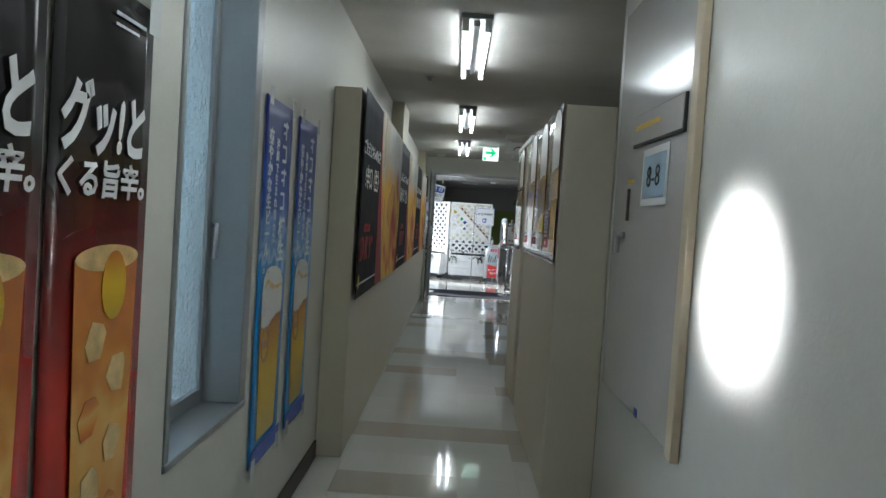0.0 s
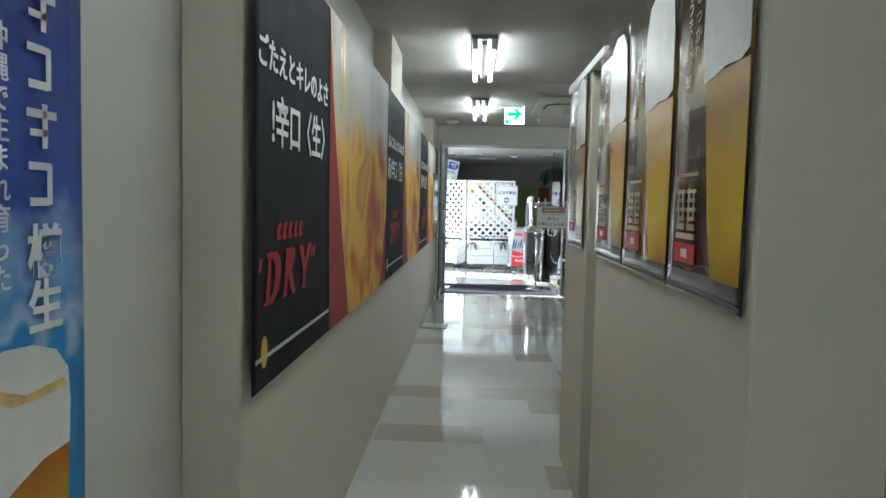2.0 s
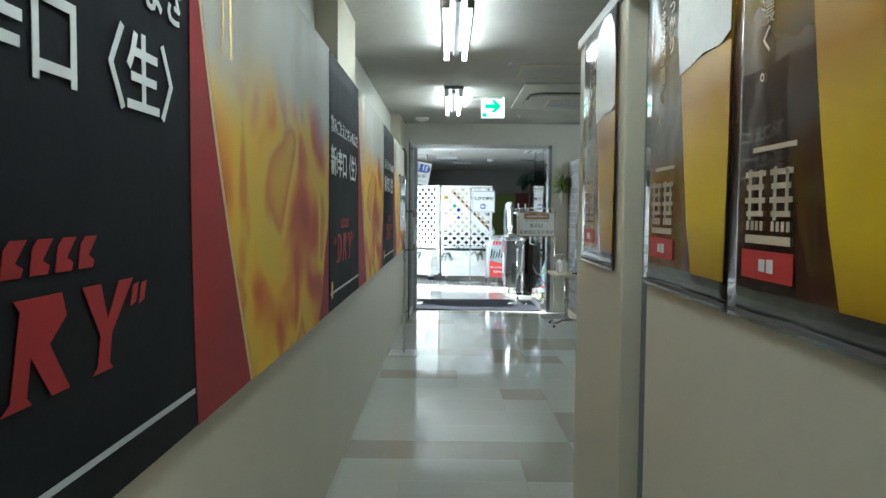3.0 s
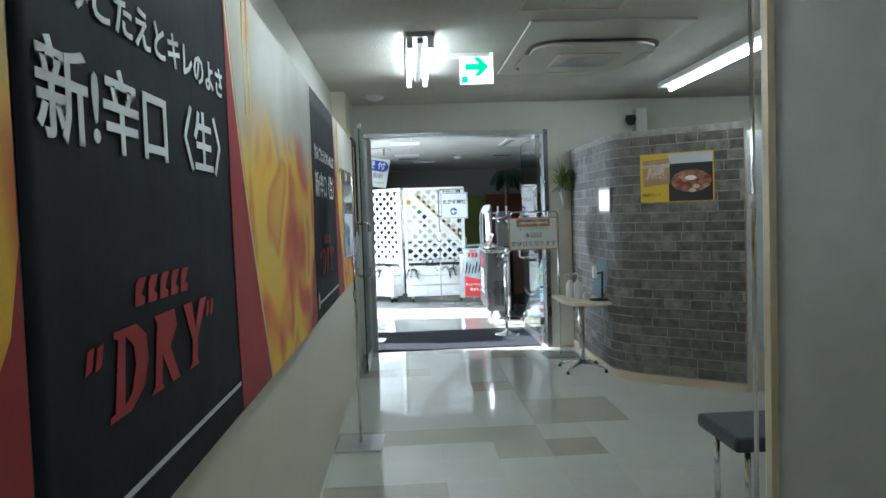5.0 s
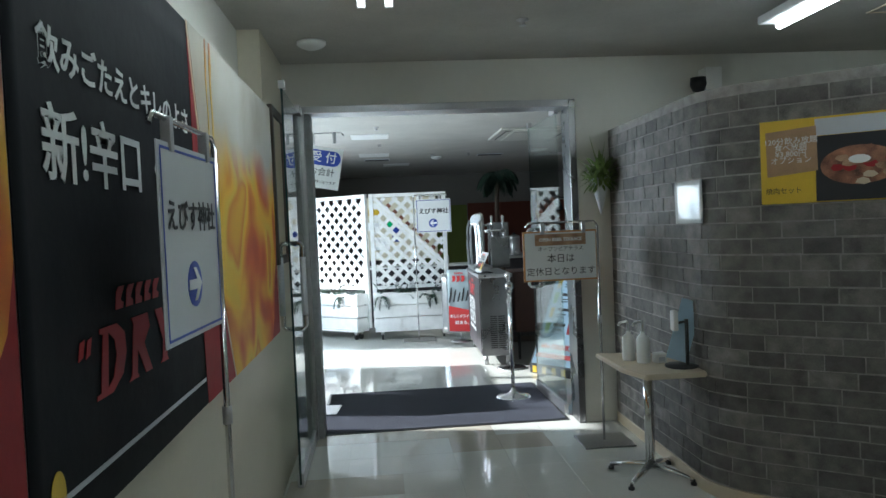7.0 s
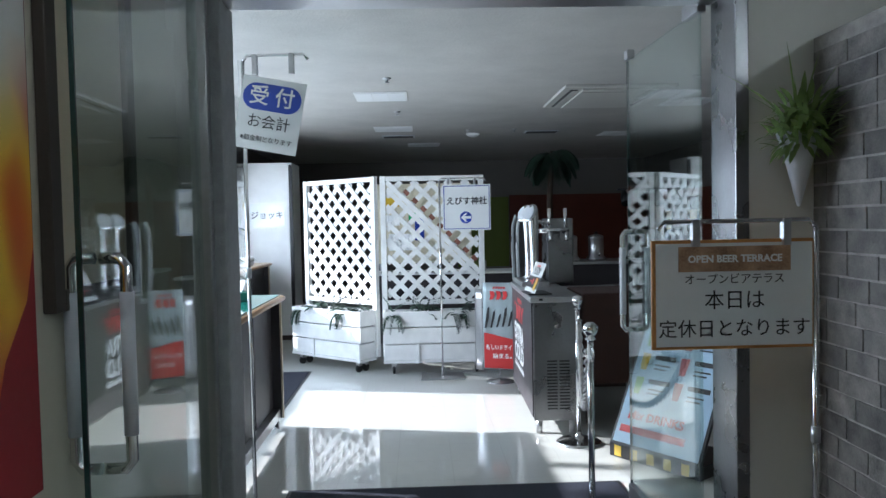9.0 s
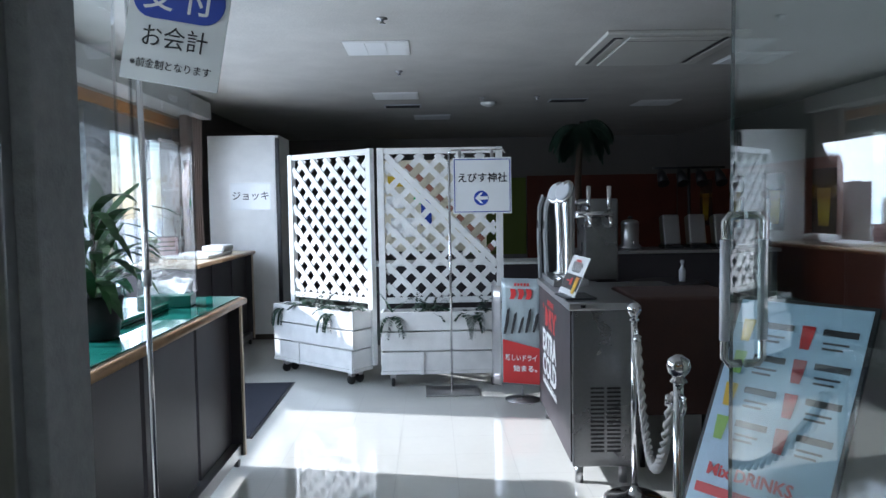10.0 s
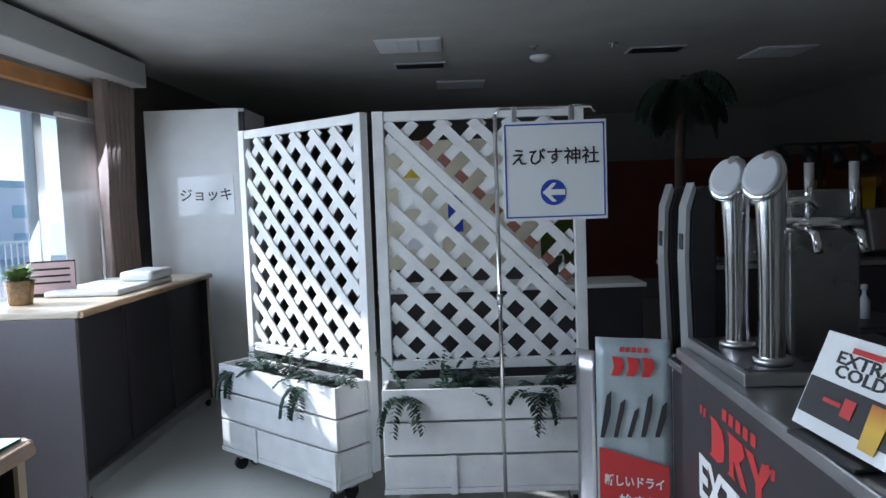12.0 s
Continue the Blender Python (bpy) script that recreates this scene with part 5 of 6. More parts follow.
def lattice_planter(m, w, label, slipped=None):
    """White planter box on castors with a lattice screen behind; front to -y, origin at its left floor corner."""
    t = thing("lattice_planter", m, label, "planter", "lattice planters")
    d, z0, top = 0.215, 0.14, 1.955
    for k in range(3):
        z = z0 + 0.163 * k
        part("front_board", B(0, w, 0, 0.018, z, z + 0.152, 0.003), M_WOODW, t)
        part("side_board", B(0, 0.018, 0.019, d - 0.019, z, z + 0.152, 0.003), M_WOODW, t)
        part("side_board", B(w - 0.018, w, 0.019, d - 0.019, z, z + 0.152, 0.003), M_WOODW, t)
        part("back_board", B(0, w, d - 0.018, d, z, z + 0.152, 0.003), M_WOODW, t)
    part("bottom", B(-0.005, w + 0.005, -0.005, d + 0.005, z0 - 0.028, z0 - 0.002, 0.003), M_WOODW, t)
    for u in (0.33, 0.98):
        part("batten", B(w * u - 0.016, w * u + 0.016, -0.014, -0.001, z0 - 0.03, z0 + 0.16, 0.002), M_WOODW, t)
    part("soil", B(0.02, w - 0.02, 0.02, d - 0.02, 0.50, 0.56), M_SOIL, t)
    for x in (0.09, w - 0.09):
        for y in (0.06, d - 0.06):
            c = part("castor", T([(x - 0.012, y, 0.04), (x + 0.012, y, 0.04)], 0.04, 16), M_BLACK, t)
            part("fork", B(x - 0.022, x + 0.022, y - 0.02, y + 0.02, 0.065, 0.111, 0.003), M_STEEL, c)
    yb = d + 0.003
    for x in (-0.02, w - 0.035):
        part("post", B(x, x + 0.055, yb, yb + 0.05, z0, top, 0.003), M_WOODW, t)
    f0, f1, g0, g1 = 0.037, w - 0.037, 0.66, top - 0.002
    for z in (g0, top - 0.05):
        part("rail", B(f0, f1, yb + 0.004, yb + 0.045, z, z + 0.048, 0.003), M_WOODW, t)
    pitch, hw = 0.168, 0.0275
    a0, a1, b0, b1 = f0 + 0.002, f1 - 0.002, g0 + 0.05, top - 0.052
    for sgn, yy in ((-1, yb + 0.010), (1, yb + 0.022)):
        for k in range(-18, 19):
            c = pitch * (k + (0.65 if sgn < 0 else 0.2))
            if sgn < 0 and k == slipped:
                c -= 0.085
            # line z - b0 = sgn * (x - a0) + c, clipped to the frame
            xs = []
            for x in (a0, a1):
                z = b0 + sgn * (x - a0) + c
                if b0 <= z <= b1:
                    xs.append(x)
            for z in (b0, b1):
                x = a0 + (z - b0 - c) / sgn
                if a0 < x < a1:
                    xs.append(x)
            if len(xs) < 2 or max(xs) - min(xs) < 0.03:
                continue
            x0, x1 = min(xs), max(xs)
            p0, p1 = Vector((x0, b0 + sgn * (x0 - a0) + c)), Vector((x1, b0 + sgn * (x1 - a0) + c))
            n2 = Vector((-sgn, 1)).normalized() * hw
            bm = bmesh.new()
            q = [p0 - n2, p1 - n2, p1 + n2, p0 + n2]
            q = [Vector((min(max(v.x, a0 - 0.012), a1 + 0.012), min(max(v.y, b0 - 0.012), b1 + 0.012))) for v in q]
            f = bm.faces.new([bm.verts.new((v.x, yy, v.y)) for v in q])
            r = bmesh.ops.extrude_face_region(bm, geom=[f])
            bmesh.ops.translate(bm, vec=(0, 0.010, 0), verts=[v for v in r["geom"] if isinstance(v, bmesh.types.BMVert)])
            part("slat", bm, M_WOODW, t)
    if slipped is not None:
        # bare wood where the slipped slat was pinned
        for k in range(-18, 19):
            x = a0 + (slipped - k + 0.45) * pitch / 2
            z = b0 + (slipped + k + 0.85) * pitch / 2
            if a0 + 0.03 < x < a1 - 0.03 and b0 + 0.03 < z < b1 - 0.03:
                bm = B(-0.0295, 0.0295, 0, 0.002, -0.022, 0.022)
                bmesh.ops.transform(bm, matrix=pose(x, yb + 0.0197, z, 0, 45, 0), verts=bm.verts)
                part("bare_patch", bm, M_BARE, t, "bare brown wood patch")
    r = random.Random(int(w * 1000))
    clumps = [w * u for u in (0.10, 0.32, 0.40, 0.52, 0.72, 0.80, 0.93)]
    for k in range(42):
        x = clumps[k % 7] + r.uniform(-0.05, 0.05)
        bm = bmesh.new()
        a = r.uniform(-1.1, 1.1)
        hang = k % 7 in (0, 4) and k % 3 < 2
        dr = Vector((math.sin(a), -0.9 if hang else r.uniform(-0.7, 0.3), r.uniform(0.3, 0.6) if hang else r.uniform(0.7, 1.9))).normalized()
        p, L = Vector((x, 0.03 if hang else r.uniform(0.05, 0.15), 0.585)), r.uniform(0.18, 0.25) if hang else r.uniform(0.14, 0.27)
        sag = r.uniform(0.26, 0.36) if hang else r.uniform(0.04, 0.20)
        for i in range(13):
            s = dr.cross(Vector((0, 0, 1))).normalized()
            ll = 0.052 * (1 - 0.75 * i / 13) + 0.010
            for sg in (-1, 1):
                leaf(bm, p, s * sg + dr * 0.5 + Vector((0, 0, r.uniform(-0.3, 0.3))), ll, 0.020, 0.4, 3)
            dr = (dr + Vector((0, 0, -sag))).normalized()
            p = p + dr * L / 13
        part("fern_frond", bm, M_FERN, t)
    return t


lattice_planter(pose(-0.11, 18.345, 0), 1.0, "white lattice screen planter with a slipped slat and ferns", 7)
lattice_planter(pose(-1.125, 19.06, 0, 0, 0, -40), 1.02, "white lattice screen planter turned at an angle with ferns")

t = sign_stand("sign_stand", 0.455, 18.20, 0, 0.42, 1.38, 1.84, 1.875, "chrome floor stand with a white arrow sign before the planter", base=0.42)
s = new("sign")
s.parent, s.matrix_basis = t, pose(0.03, -0.012, 0)
shrine_sign(s, 0.455, 0.435, 0.0, 1.405)

t = sign_stand("sign_stand", -0.55, 14.72, -6, 0.29, 1.88, 2.21, 2.255, "chrome floor stand with a reception sign")
s = new("sign")
s.parent, s.matrix_basis = t, pose(0.012, -0.014, 2.205, 0, 11, 0) @ Matrix.Diagonal((1.12, 1, 1.12, 1)) @ pose(0, 0, -2.11)
b = part("sheet", B(0, 0.27, 0, 0.004, 1.80, 2.10, 0.001), M_LAMI, s)
n = 10
rr = [(0.10 * 0 + 0.065 + 0.055 * math.cos(a), 2.02 + 0.055 * math.sin(a)) for a in (math.pi / 2 + math.pi * k / n for k in range(n + 1))] + [(0.205 + 0.055 * math.cos(a), 2.02 + 0.055 * math.sin(a)) for a in (-math.pi / 2 + math.pi * k / n for k in range(n + 1))]
part("blue_field", flat(rr, -0.003), M_BLUE, b)
text("受 付", 0.085, pose(0.135, -0.0045, 2.02, 90, 0, 0), M_PAPER, b, bold=0.001)
text("お会計", 0.062, pose(0.135, -0.0015, 1.915, 90, 0, 0), M_INK, b)
text("※前金制となります", 0.026, pose(0.135, -0.0015, 1.845, 90, 0, 0), M_INK, b)

# mats
for x0, x1, y0, y1, nm in ((-0.50, 1.36, 13.99, 15.30, "dark navy entrance mat at the doorway"), (-1.62, -0.86, 17.12, 18.60, "dark blue-grey floor mat beside the counters")):
    t = thing("floor_mat", pose(x0, y0, 0), nm, "mat", "mats")
    part("carpet", B(0.02, x1 - x0 - 0.02, 0.02, y1 - y0 - 0.02, 0.001, 0.010, 0.003), M_MATC, t)
    for a, b, c, d in ((0, x1 - x0, 0, 0.018), (0, x1 - x0, y1 - y0 - 0.018, y1 - y0), (0, 0.018, 0.0185, y1 - y0 - 0.0185), (x1 - x0 - 0.018, x1 - x0, 0.0185, y1 - y0 - 0.0185)):
        part("rubber_edge", B(a, b, c, d, 0.001, 0.006), M_BLACK, t)


def stanchion(x, y):
    t = thing("stanchion", pose(x, y, 0), "polished chrome rope stanchion with a ball top", "stanchion", "stanchions")
    bm = bmesh.new()
    lathe(bm, [(0.15, 0.0), (0.15, 0.012), (0.13, 0.022), (0.05, 0.035), (0.022, 0.06), (0.018, 0.08)], seg=32)
    part("base", bm, M_CHROME, t)
    part("pole", T([(0, 0, 0.075), (0, 0, 0.90)], 0.016, 16), M_CHROME, t)
    bm = bmesh.new()
    lathe(bm, [(0.02, 0.895), (0.028, 0.90), (0.018, 0.915), (0.032, 0.93), (0.038, 0.95), (0.032, 0.972), (0.012, 0.985)], seg=20)
    part("ball", bm, M_CHROME, t)
    part("hook_ring", T([(0, -0.018, 0.86), (0, -0.05, 0.86), (0, -0.06, 0.83), (0, -0.04, 0.80), (0, -0.018, 0.80)], 0.006, 8), M_CHROME, t)


stanchion(1.085, 14.79)
stanchion(1.29, 16.02)
t = thing("barrier_rope", pose(0, 0, 0), "pale twisted barrier rope hung between stanchions", "rope")
bm = bmesh.new()
for k in range(3):
    tube(bm, [(1.29 - 0.20 * u + 0.011 * math.cos(60 * u + k * 2.09), 15.965 - 1.10 * u + 0.011 * math.sin(60 * u + k * 2.09) * 0.6, 0.83 - 0.42 * 4 * u * (1 - u) + 0.011 * math.sin(60 * u + k * 2.09)) for u in (i / 80 for i in range(81))], 0.009, 6)
part("rope", bm, mat("pale rope", (0.55, 0.53, 0.50), 0.7, var=0.2, scale=40, bump=0.5), t)
for u in (0.0, 0.985):
    part("end_cap", T([(1.29 - 0.20 * u, 15.97 - 1.10 * u, 0.83), (1.285 - 0.20 * u, 15.955 - 1.10 * u, 0.80)], 0.02), M_CHROME, t)

# menu board leaning on an easel beyond the right leaf
t = thing("menu_board", pose(1.44, 15.75, 0, 0, 0, -54), "leaning pale blue drinks menu board with black frame", "sign board")
lean = pose(0, 0, 0.08, -28, 0, 0)
for nm, bm, m in (("frame", B(-0.02, 0.62, 0, 0.02, 0, 1.05, 0.004), M_BLACK), ("sheet", B(0.0, 0.60, -0.004, -0.0005, 0.02, 1.03), A_PALE)):
    bmesh.ops.transform(bm, matrix=lean, verts=bm.verts)
    part(nm, bm, m, t)
cols = [M_GOLD, M_RED, mat("lime print", (0.25, 0.45, 0.08), 0.4, var=0.1), M_DRED]
for k in range(4):
    for c in range(2):
        z, x = 0.88 - 0.16 * k, 0.07 + 0.28 * c
        for nm, bm, m in (("drink_picture", flat(glass_shape(x, z - 0.06, z + 0.05, 0.04, 0.06, 3), -0.008), cols[(k * 2 + c) % 4]), ("name_bar", bars([(x + 0.14, z + 0.03, 0.15, 0.03)], -0.008), M_INK), ("writing", bars([(x + 0.13, z - 0.02, 0.11, 0.010), (x + 0.12, z - 0.045, 0.09, 0.010)], -0.008), M_INK)):
            bmesh.ops.transform(bm, matrix=lean, verts=bm.verts)
            part(nm, bm, m, t)
text("Mix DRINKS", 0.075, lean @ pose(0.26, -0.008, 0.20, 90, 0, 0), M_RED, t, bold=0.002)
bm = bars([(0.26, 0.11, 0.46, 0.045)], -0.008)
bmesh.ops.transform(bm, matrix=lean, verts=bm.verts)
part("red_bar", bm, M_RED, t)
part("foot", B(-0.02, 0.62, 0.0, 0.40, 0.0, 0.08, 0.004), M_BLACK, t)
for k in range(5):
    part("yellow_stripe", B(0.02 + 0.12 * k, 0.07 + 0.12 * k, -0.003, -0.0005, 0.01, 0.075), M_GOLD, t)

# ---- beer servers ----
t = thing("beer_server", pose(1.018, 16.22, 0, 0, 0, -1.3), "stainless steel draught beer server with dark side panel", "beer server")
part("body", B(0.008, 0.33, 0, 1.29, 0.10, 0.92, 0.008), M_DIMSTEEL, t)
part("side_panel", B(0.0, 0.0075, 0.02, 1.28, 0.12, 0.915, 0.001), M_DARKP, t)
part("top", B(-0.012, 0.345, -0.012, 1.305, 0.921, 0.96, 0.006), M_STEEL, t)
for k in range(16):
    for c in range(2):
        part("vent_slot", B(0.10 + 0.085 * c, 0.17 + 0.085 * c, -0.004, -0.0005, 0.18 + 0.022 * k, 0.19 + 0.022 * k), M_BLACK, t)
part("switch", B(0.05, 0.075, -0.014, -0.0125, 0.935, 0.95, 0.0005), M_BLACK, t)
for x, y in ((0.05, 0.06), (0.28, 0.06), (0.05, 1.22), (0.28, 1.22)):
    part("foot", T([(x, y, 0), (x, y, 0.10)], 0.022), M_STEEL, t)
# the printed side: x runs along the server towards its near end
side = pose(-0.002, 0, 0, 0, 0, -90)
text_in("EXTRA", -1.08, -0.50, 0.515, 0.66, 0.0, M_PAPER, t, bold=0.0035, base=side)
text_in("COLD", -1.08, -0.50, 0.36, 0.505, 0.0, M_PAPER, t, bold=0.0035, base=side)
for name, pts in [("red_mark", [(-0.86 + 0.055 * k, 0.835), (-0.825 + 0.055 * k, 0.835), (-0.82 + 0.055 * k, 0.87), (-0.855 + 0.055 * k, 0.87)]) for k in range(5)] + [
        ("red_mark", [(-1.07 + u, 0.79), (-1.05 + u, 0.795), (-1.045 + u, 0.825), (-1.068 + u, 0.82)]) for u in (0, 0.035, 0.53, 0.565)] + [
        ("red_mark", [(-0.98, 0.69), (-0.90, 0.69), (-0.85, 0.71), (-0.84, 0.76), (-0.86, 0.80), (-0.91, 0.815), (-0.97, 0.815), (-0.955, 0.80), (-0.955, 0.705)]),
        ("red_mark", [(-0.82, 0.69), (-0.75, 0.69), (-0.765, 0.70), (-0.765, 0.745), (-0.71, 0.69), (-0.66, 0.69), (-0.72, 0.755), (-0.68, 0.785), (-0.70, 0.815), (-0.82, 0.815), (-0.80, 0.80), (-0.80, 0.70)]),
        ("red_mark", [(-0.62, 0.69), (-0.55, 0.69), (-0.565, 0.70), (-0.565, 0.745), (-0.50, 0.815), (-0.56, 0.815), (-0.585, 0.77), (-0.62, 0.815), (-0.68, 0.815), (-0.605, 0.745), (-0.605, 0.70)])]:
    bm = flat(pts, 0.0, 0.001)
    bmesh.ops.transform(bm, matrix=side, verts=bm.verts)
    part(name, bm, M_RED, t)
for z, h_ in ((0.335, 0.006), (0.31, 0.026)):
    bm = bars([(-0.79, z, 0.58, h_)], 0.0)
    bmesh.ops.transform(bm, matrix=side, verts=bm.verts)
    part("white_strip", bm, M_PAPER, t)
part("drip_tray", B(0.02, 0.24, 0.74, 1.28, 0.961, 1.0, 0.005), M_STEEL, t)
part("tray_grid", B(0.035, 0.225, 0.76, 1.26, 1.0005, 1.004, 0.001), M_DIMSTEEL, t)


def chrome_tower(x, y, z):
    t = thing("beer_tower", pose(x, y, z), "curved polished chrome beer tower with white badge", "beer tower", "beer towers")
    bm = bmesh.new()
    prof = [(0.0, 0.045), (0.02, 0.044), (0.10, 0.041), (0.22, 0.041), (0.34, 0.044), (0.44, 0.049), (0.51, 0.053), (0.56, 0.050), (0.595, 0.036), (0.61, 0.012)]
    tube(bm, [(-0.012 * (u / 0.6) ** 3, -0.02 * (u / 0.6) ** 3, u) for u, _ in prof], [0.84 * r for _, r in prof], 32)
    part("column", bm, M_CHROME, t)
    for nm, r0, dz, m in (("badge_rim", 0.062, 0.0, M_CHROME), ("badge", 0.053, 0.014, M_GREY)):
        bm = bmesh.new()
        tube(bm, [(0, 0, dz), (0, 0, dz + 0.008), (0, 0, dz + 0.013)], [r0, r0, r0 * 0.8], 28)
        bmesh.ops.transform(bm, matrix=pose(-0.035, -0.035, 0.535, 0, 0, 45) @ pose(0, 0, 0, 0, -62, 0) @ Matrix.Diagonal((1.25, 1, 1, 1)), verts=bm.verts)
        part(nm, bm, m, t)
    part("tap", T([(0.03, 0, 0.46), (0.10, 0, 0.47), (0.13, 0, 0.44)], 0.012), M_CHROME, t)
    bm = bmesh.new()
    lathe(bm, [(0.055, 0), (0.055, 0.012), (0.05, 0.018)])
    part("collar", bm, M_STEEL, t)


chrome_tower(1.175, 17.06, 1.005)
chrome_tower(1.17, 17.31, 1.005)


def blade_tower(x, y, z):
    t = thing("beer_tower", pose(x, y, z), "flat grey and black beer tower with rounded top", "beer tower", "beer towers")
    o = [(-0.035, 0), (0.05, 0), (0.05, 0.62), (0.02, 0.68), (-0.02, 0.66), (-0.045, 0.58), (-0.05, 0.4)]
    bm = flat(o, -0.05, 0.10)
    bmesh.ops.bevel(bm, geom=list(bm.edges), offset=0.008, segments=2, affect="EDGES")
    part("body", bm, M_BLACK, t)
    bm = flat([(-0.056, 0.0), (-0.036, 0.0), (-0.052, 0.4), (-0.046, 0.58), (-0.022, 0.665), (-0.03, 0.69), (-0.06, 0.6), (-0.068, 0.4)], -0.045, 0.09)
    part("face", bm, M_ALU, t)
    part("label", B(-0.0695, -0.066, -0.02, 0.02, 0.44, 0.50), M_INK, t)


t = thing("back_counter", pose(1.10, 17.57, 0), "low steel back counter beside the beer server", "counter")
part("body", B(0.02, 1.0, 0.0, 0.62, 0.08, 0.82, 0.006), M_DARKP, t)
part("top", B(0, 1.02, -0.01, 0.64, 0.821, 0.85, 0.005), M_STEEL, t)
part("plinth", B(0.06, 0.96, 0.04, 0.4, 0, 0.079), M_BASE, t)
blade_tower(1.185, 17.72, 0.852)
blade_tower(1.175, 17.96, 0.852)
t = thing("tower_cabinet", pose(1.31, 16.84, 0), "tall dark steel dispenser cabinet with tap bar", "beer dispenser")
part("body", B(0.0, 0.22, 0.40, 0.66, 0.961, 1.50, 0.012), M_DIMSTEEL, t)
part("bar", T([(-0.08, 0.30, 1.40), (0.16, 0.30, 1.40)], 0.02), M_CHROME, t)
part("bracket", T([(0.14, 0.30, 1.40), (0.14, 0.41, 1.40)], 0.02), M_CHROME, t)
for x in (0.0, 0.13):
    tp = part("tap", T([(x, 0.30, 1.38), (x, 0.24, 1.37), (x, 0.22, 1.32)], 0.013), M_CHROME, t)
    part("lever", T([(x, 0.29, 1.42), (x, 0.28, 1.45), (x, 0.28, 1.58)], [0.008, 0.013, 0.015]), M_CHROME, tp)
t = thing("tent_card", pose(1.035, 16.45, 0.962, 0, 0, -86) @ Matrix.Diagonal((1.25, 1, 0.74, 1)), "small printed beer card on a black stand", "card")
lean = pose(0, 0, 0.012, -18, 0, 0)
for nm, bm, m in (("card", B(-0.13, 0.13, 0, 0.004, 0.01, 0.30), M_LAMI), ("dark_field", B(-0.125, 0.125, -0.0025, -0.0005, 0.05, 0.16), M_INK), ("beer_picture", flat(glass_shape(0.08, 0.03, 0.15, 0.04, 0.05), -0.005), A_LAGER2), ("red_figure", bars([(-0.04, 0.11, 0.05, 0.012)], -0.005), M_RED), ("red_figure", bars([(0.005, 0.11, 0.03, 0.05)], -0.005), M_RED), ("red_heading", bars([(0.0, 0.265, 0.08, 0.016)], -0.005), M_RED)):
    bmesh.ops.transform(bm, matrix=lean, verts=bm.verts)
    part(nm, bm, m, t)
text("EXTRA\nCOLD", 0.05, lean @ pose(0.0, -0.0015, 0.215, 90, 0, 0), M_INK, t, bold=0.001, spacing=0.75)
part("stand", B(-0.10, 0.10, -0.03, 0.14, 0, 0.012, 0.003), M_BLACK, t)
t = thing("cloth_table", pose(1.415, 16.40, 0), "low table covered with a dark brown cloth", "table")
part("cloth", B(0, 0.62, 0.02, 0.60, 0.30, 0.955, 0.02), M_BROWN, t)
for x, y in ((0.05, 0.08), (0.57, 0.08), (0.05, 0.54), (0.57, 0.54)):
    part("leg", T([(x, y, 0), (x, y, 0.31)], 0.016), M_BLACK, t)
t = thing("banner_stand", pose(0.98, 17.93, 0, 0, 0, -20), "grey and red cardboard beer display on a round foot", "sign stand")
bm = bmesh.new()
lathe(bm, [(0.13, 0), (0.13, 0.006), (0.02, 0.014), (0.01, 0.02)])
part("base", bm, M_STEEL, t)
part("pole", T([(0, 0, 0.015), (0, 0, 0.90)], 0.008), M_CHROME, t)
part("panel", sheet(0.30, 0.80, 0.004, 0.012, 8, 10, 3), A_SILV, t).location = (-0.15, -0.02, 0.12)
for u, rz in ((-0.155, 150), (0.155, 25)):
    wing = part("wing", sheet(0.10, 0.76, 0.004, 0.004, 4, 8, 6), M_STEEL, t, "stone-patterned side wing")
    wing.matrix_basis = pose(u, -0.018, 0.10, 0, 0, rz)
part("red_field", flat([(-0.14, 0.13), (0.14, 0.13), (0.14, 0.40), (-0.14, 0.46)], -0.036), M_RED, t)
for k in range(5):
    part("red_heading", flat([(-0.05 + 0.024 * k, 0.865), (-0.034 + 0.024 * k, 0.865), (-0.032 + 0.024 * k, 0.885), (-0.048 + 0.024 * k, 0.885)], -0.036), M_RED, t)
for k in range(3):
    x = -0.085 + 0.06 * k
    part("red_mark", flat([(x, 0.765), (x + 0.03, 0.765), (x + 0.052, 0.80), (x + 0.045, 0.84), (x + 0.005, 0.845), (x + 0.012, 0.80)], -0.036), M_RED, t)
for k in range(5):
    x = -0.135 + 0.055 * k
    part("dark_mark", flat([(x, 0.50 + 0.005 * k), (x + 0.018, 0.50 + 0.005 * k), (x + 0.045, 0.60 + 0.02 * (k % 2)), (x + 0.05, 0.70 - 0.03 * (k % 3)), (x + 0.03, 0.68 - 0.03 * (k % 3))], -0.036), M_INK, t)
text_in("新しいドライ", -0.12, 0.12, 0.30, 0.35, -0.038, M_PAPER, t, bold=0.002)
text_in("始まる。", -0.06, 0.12, 0.22, 0.27, -0.038, M_PAPER, t, bold=0.002)

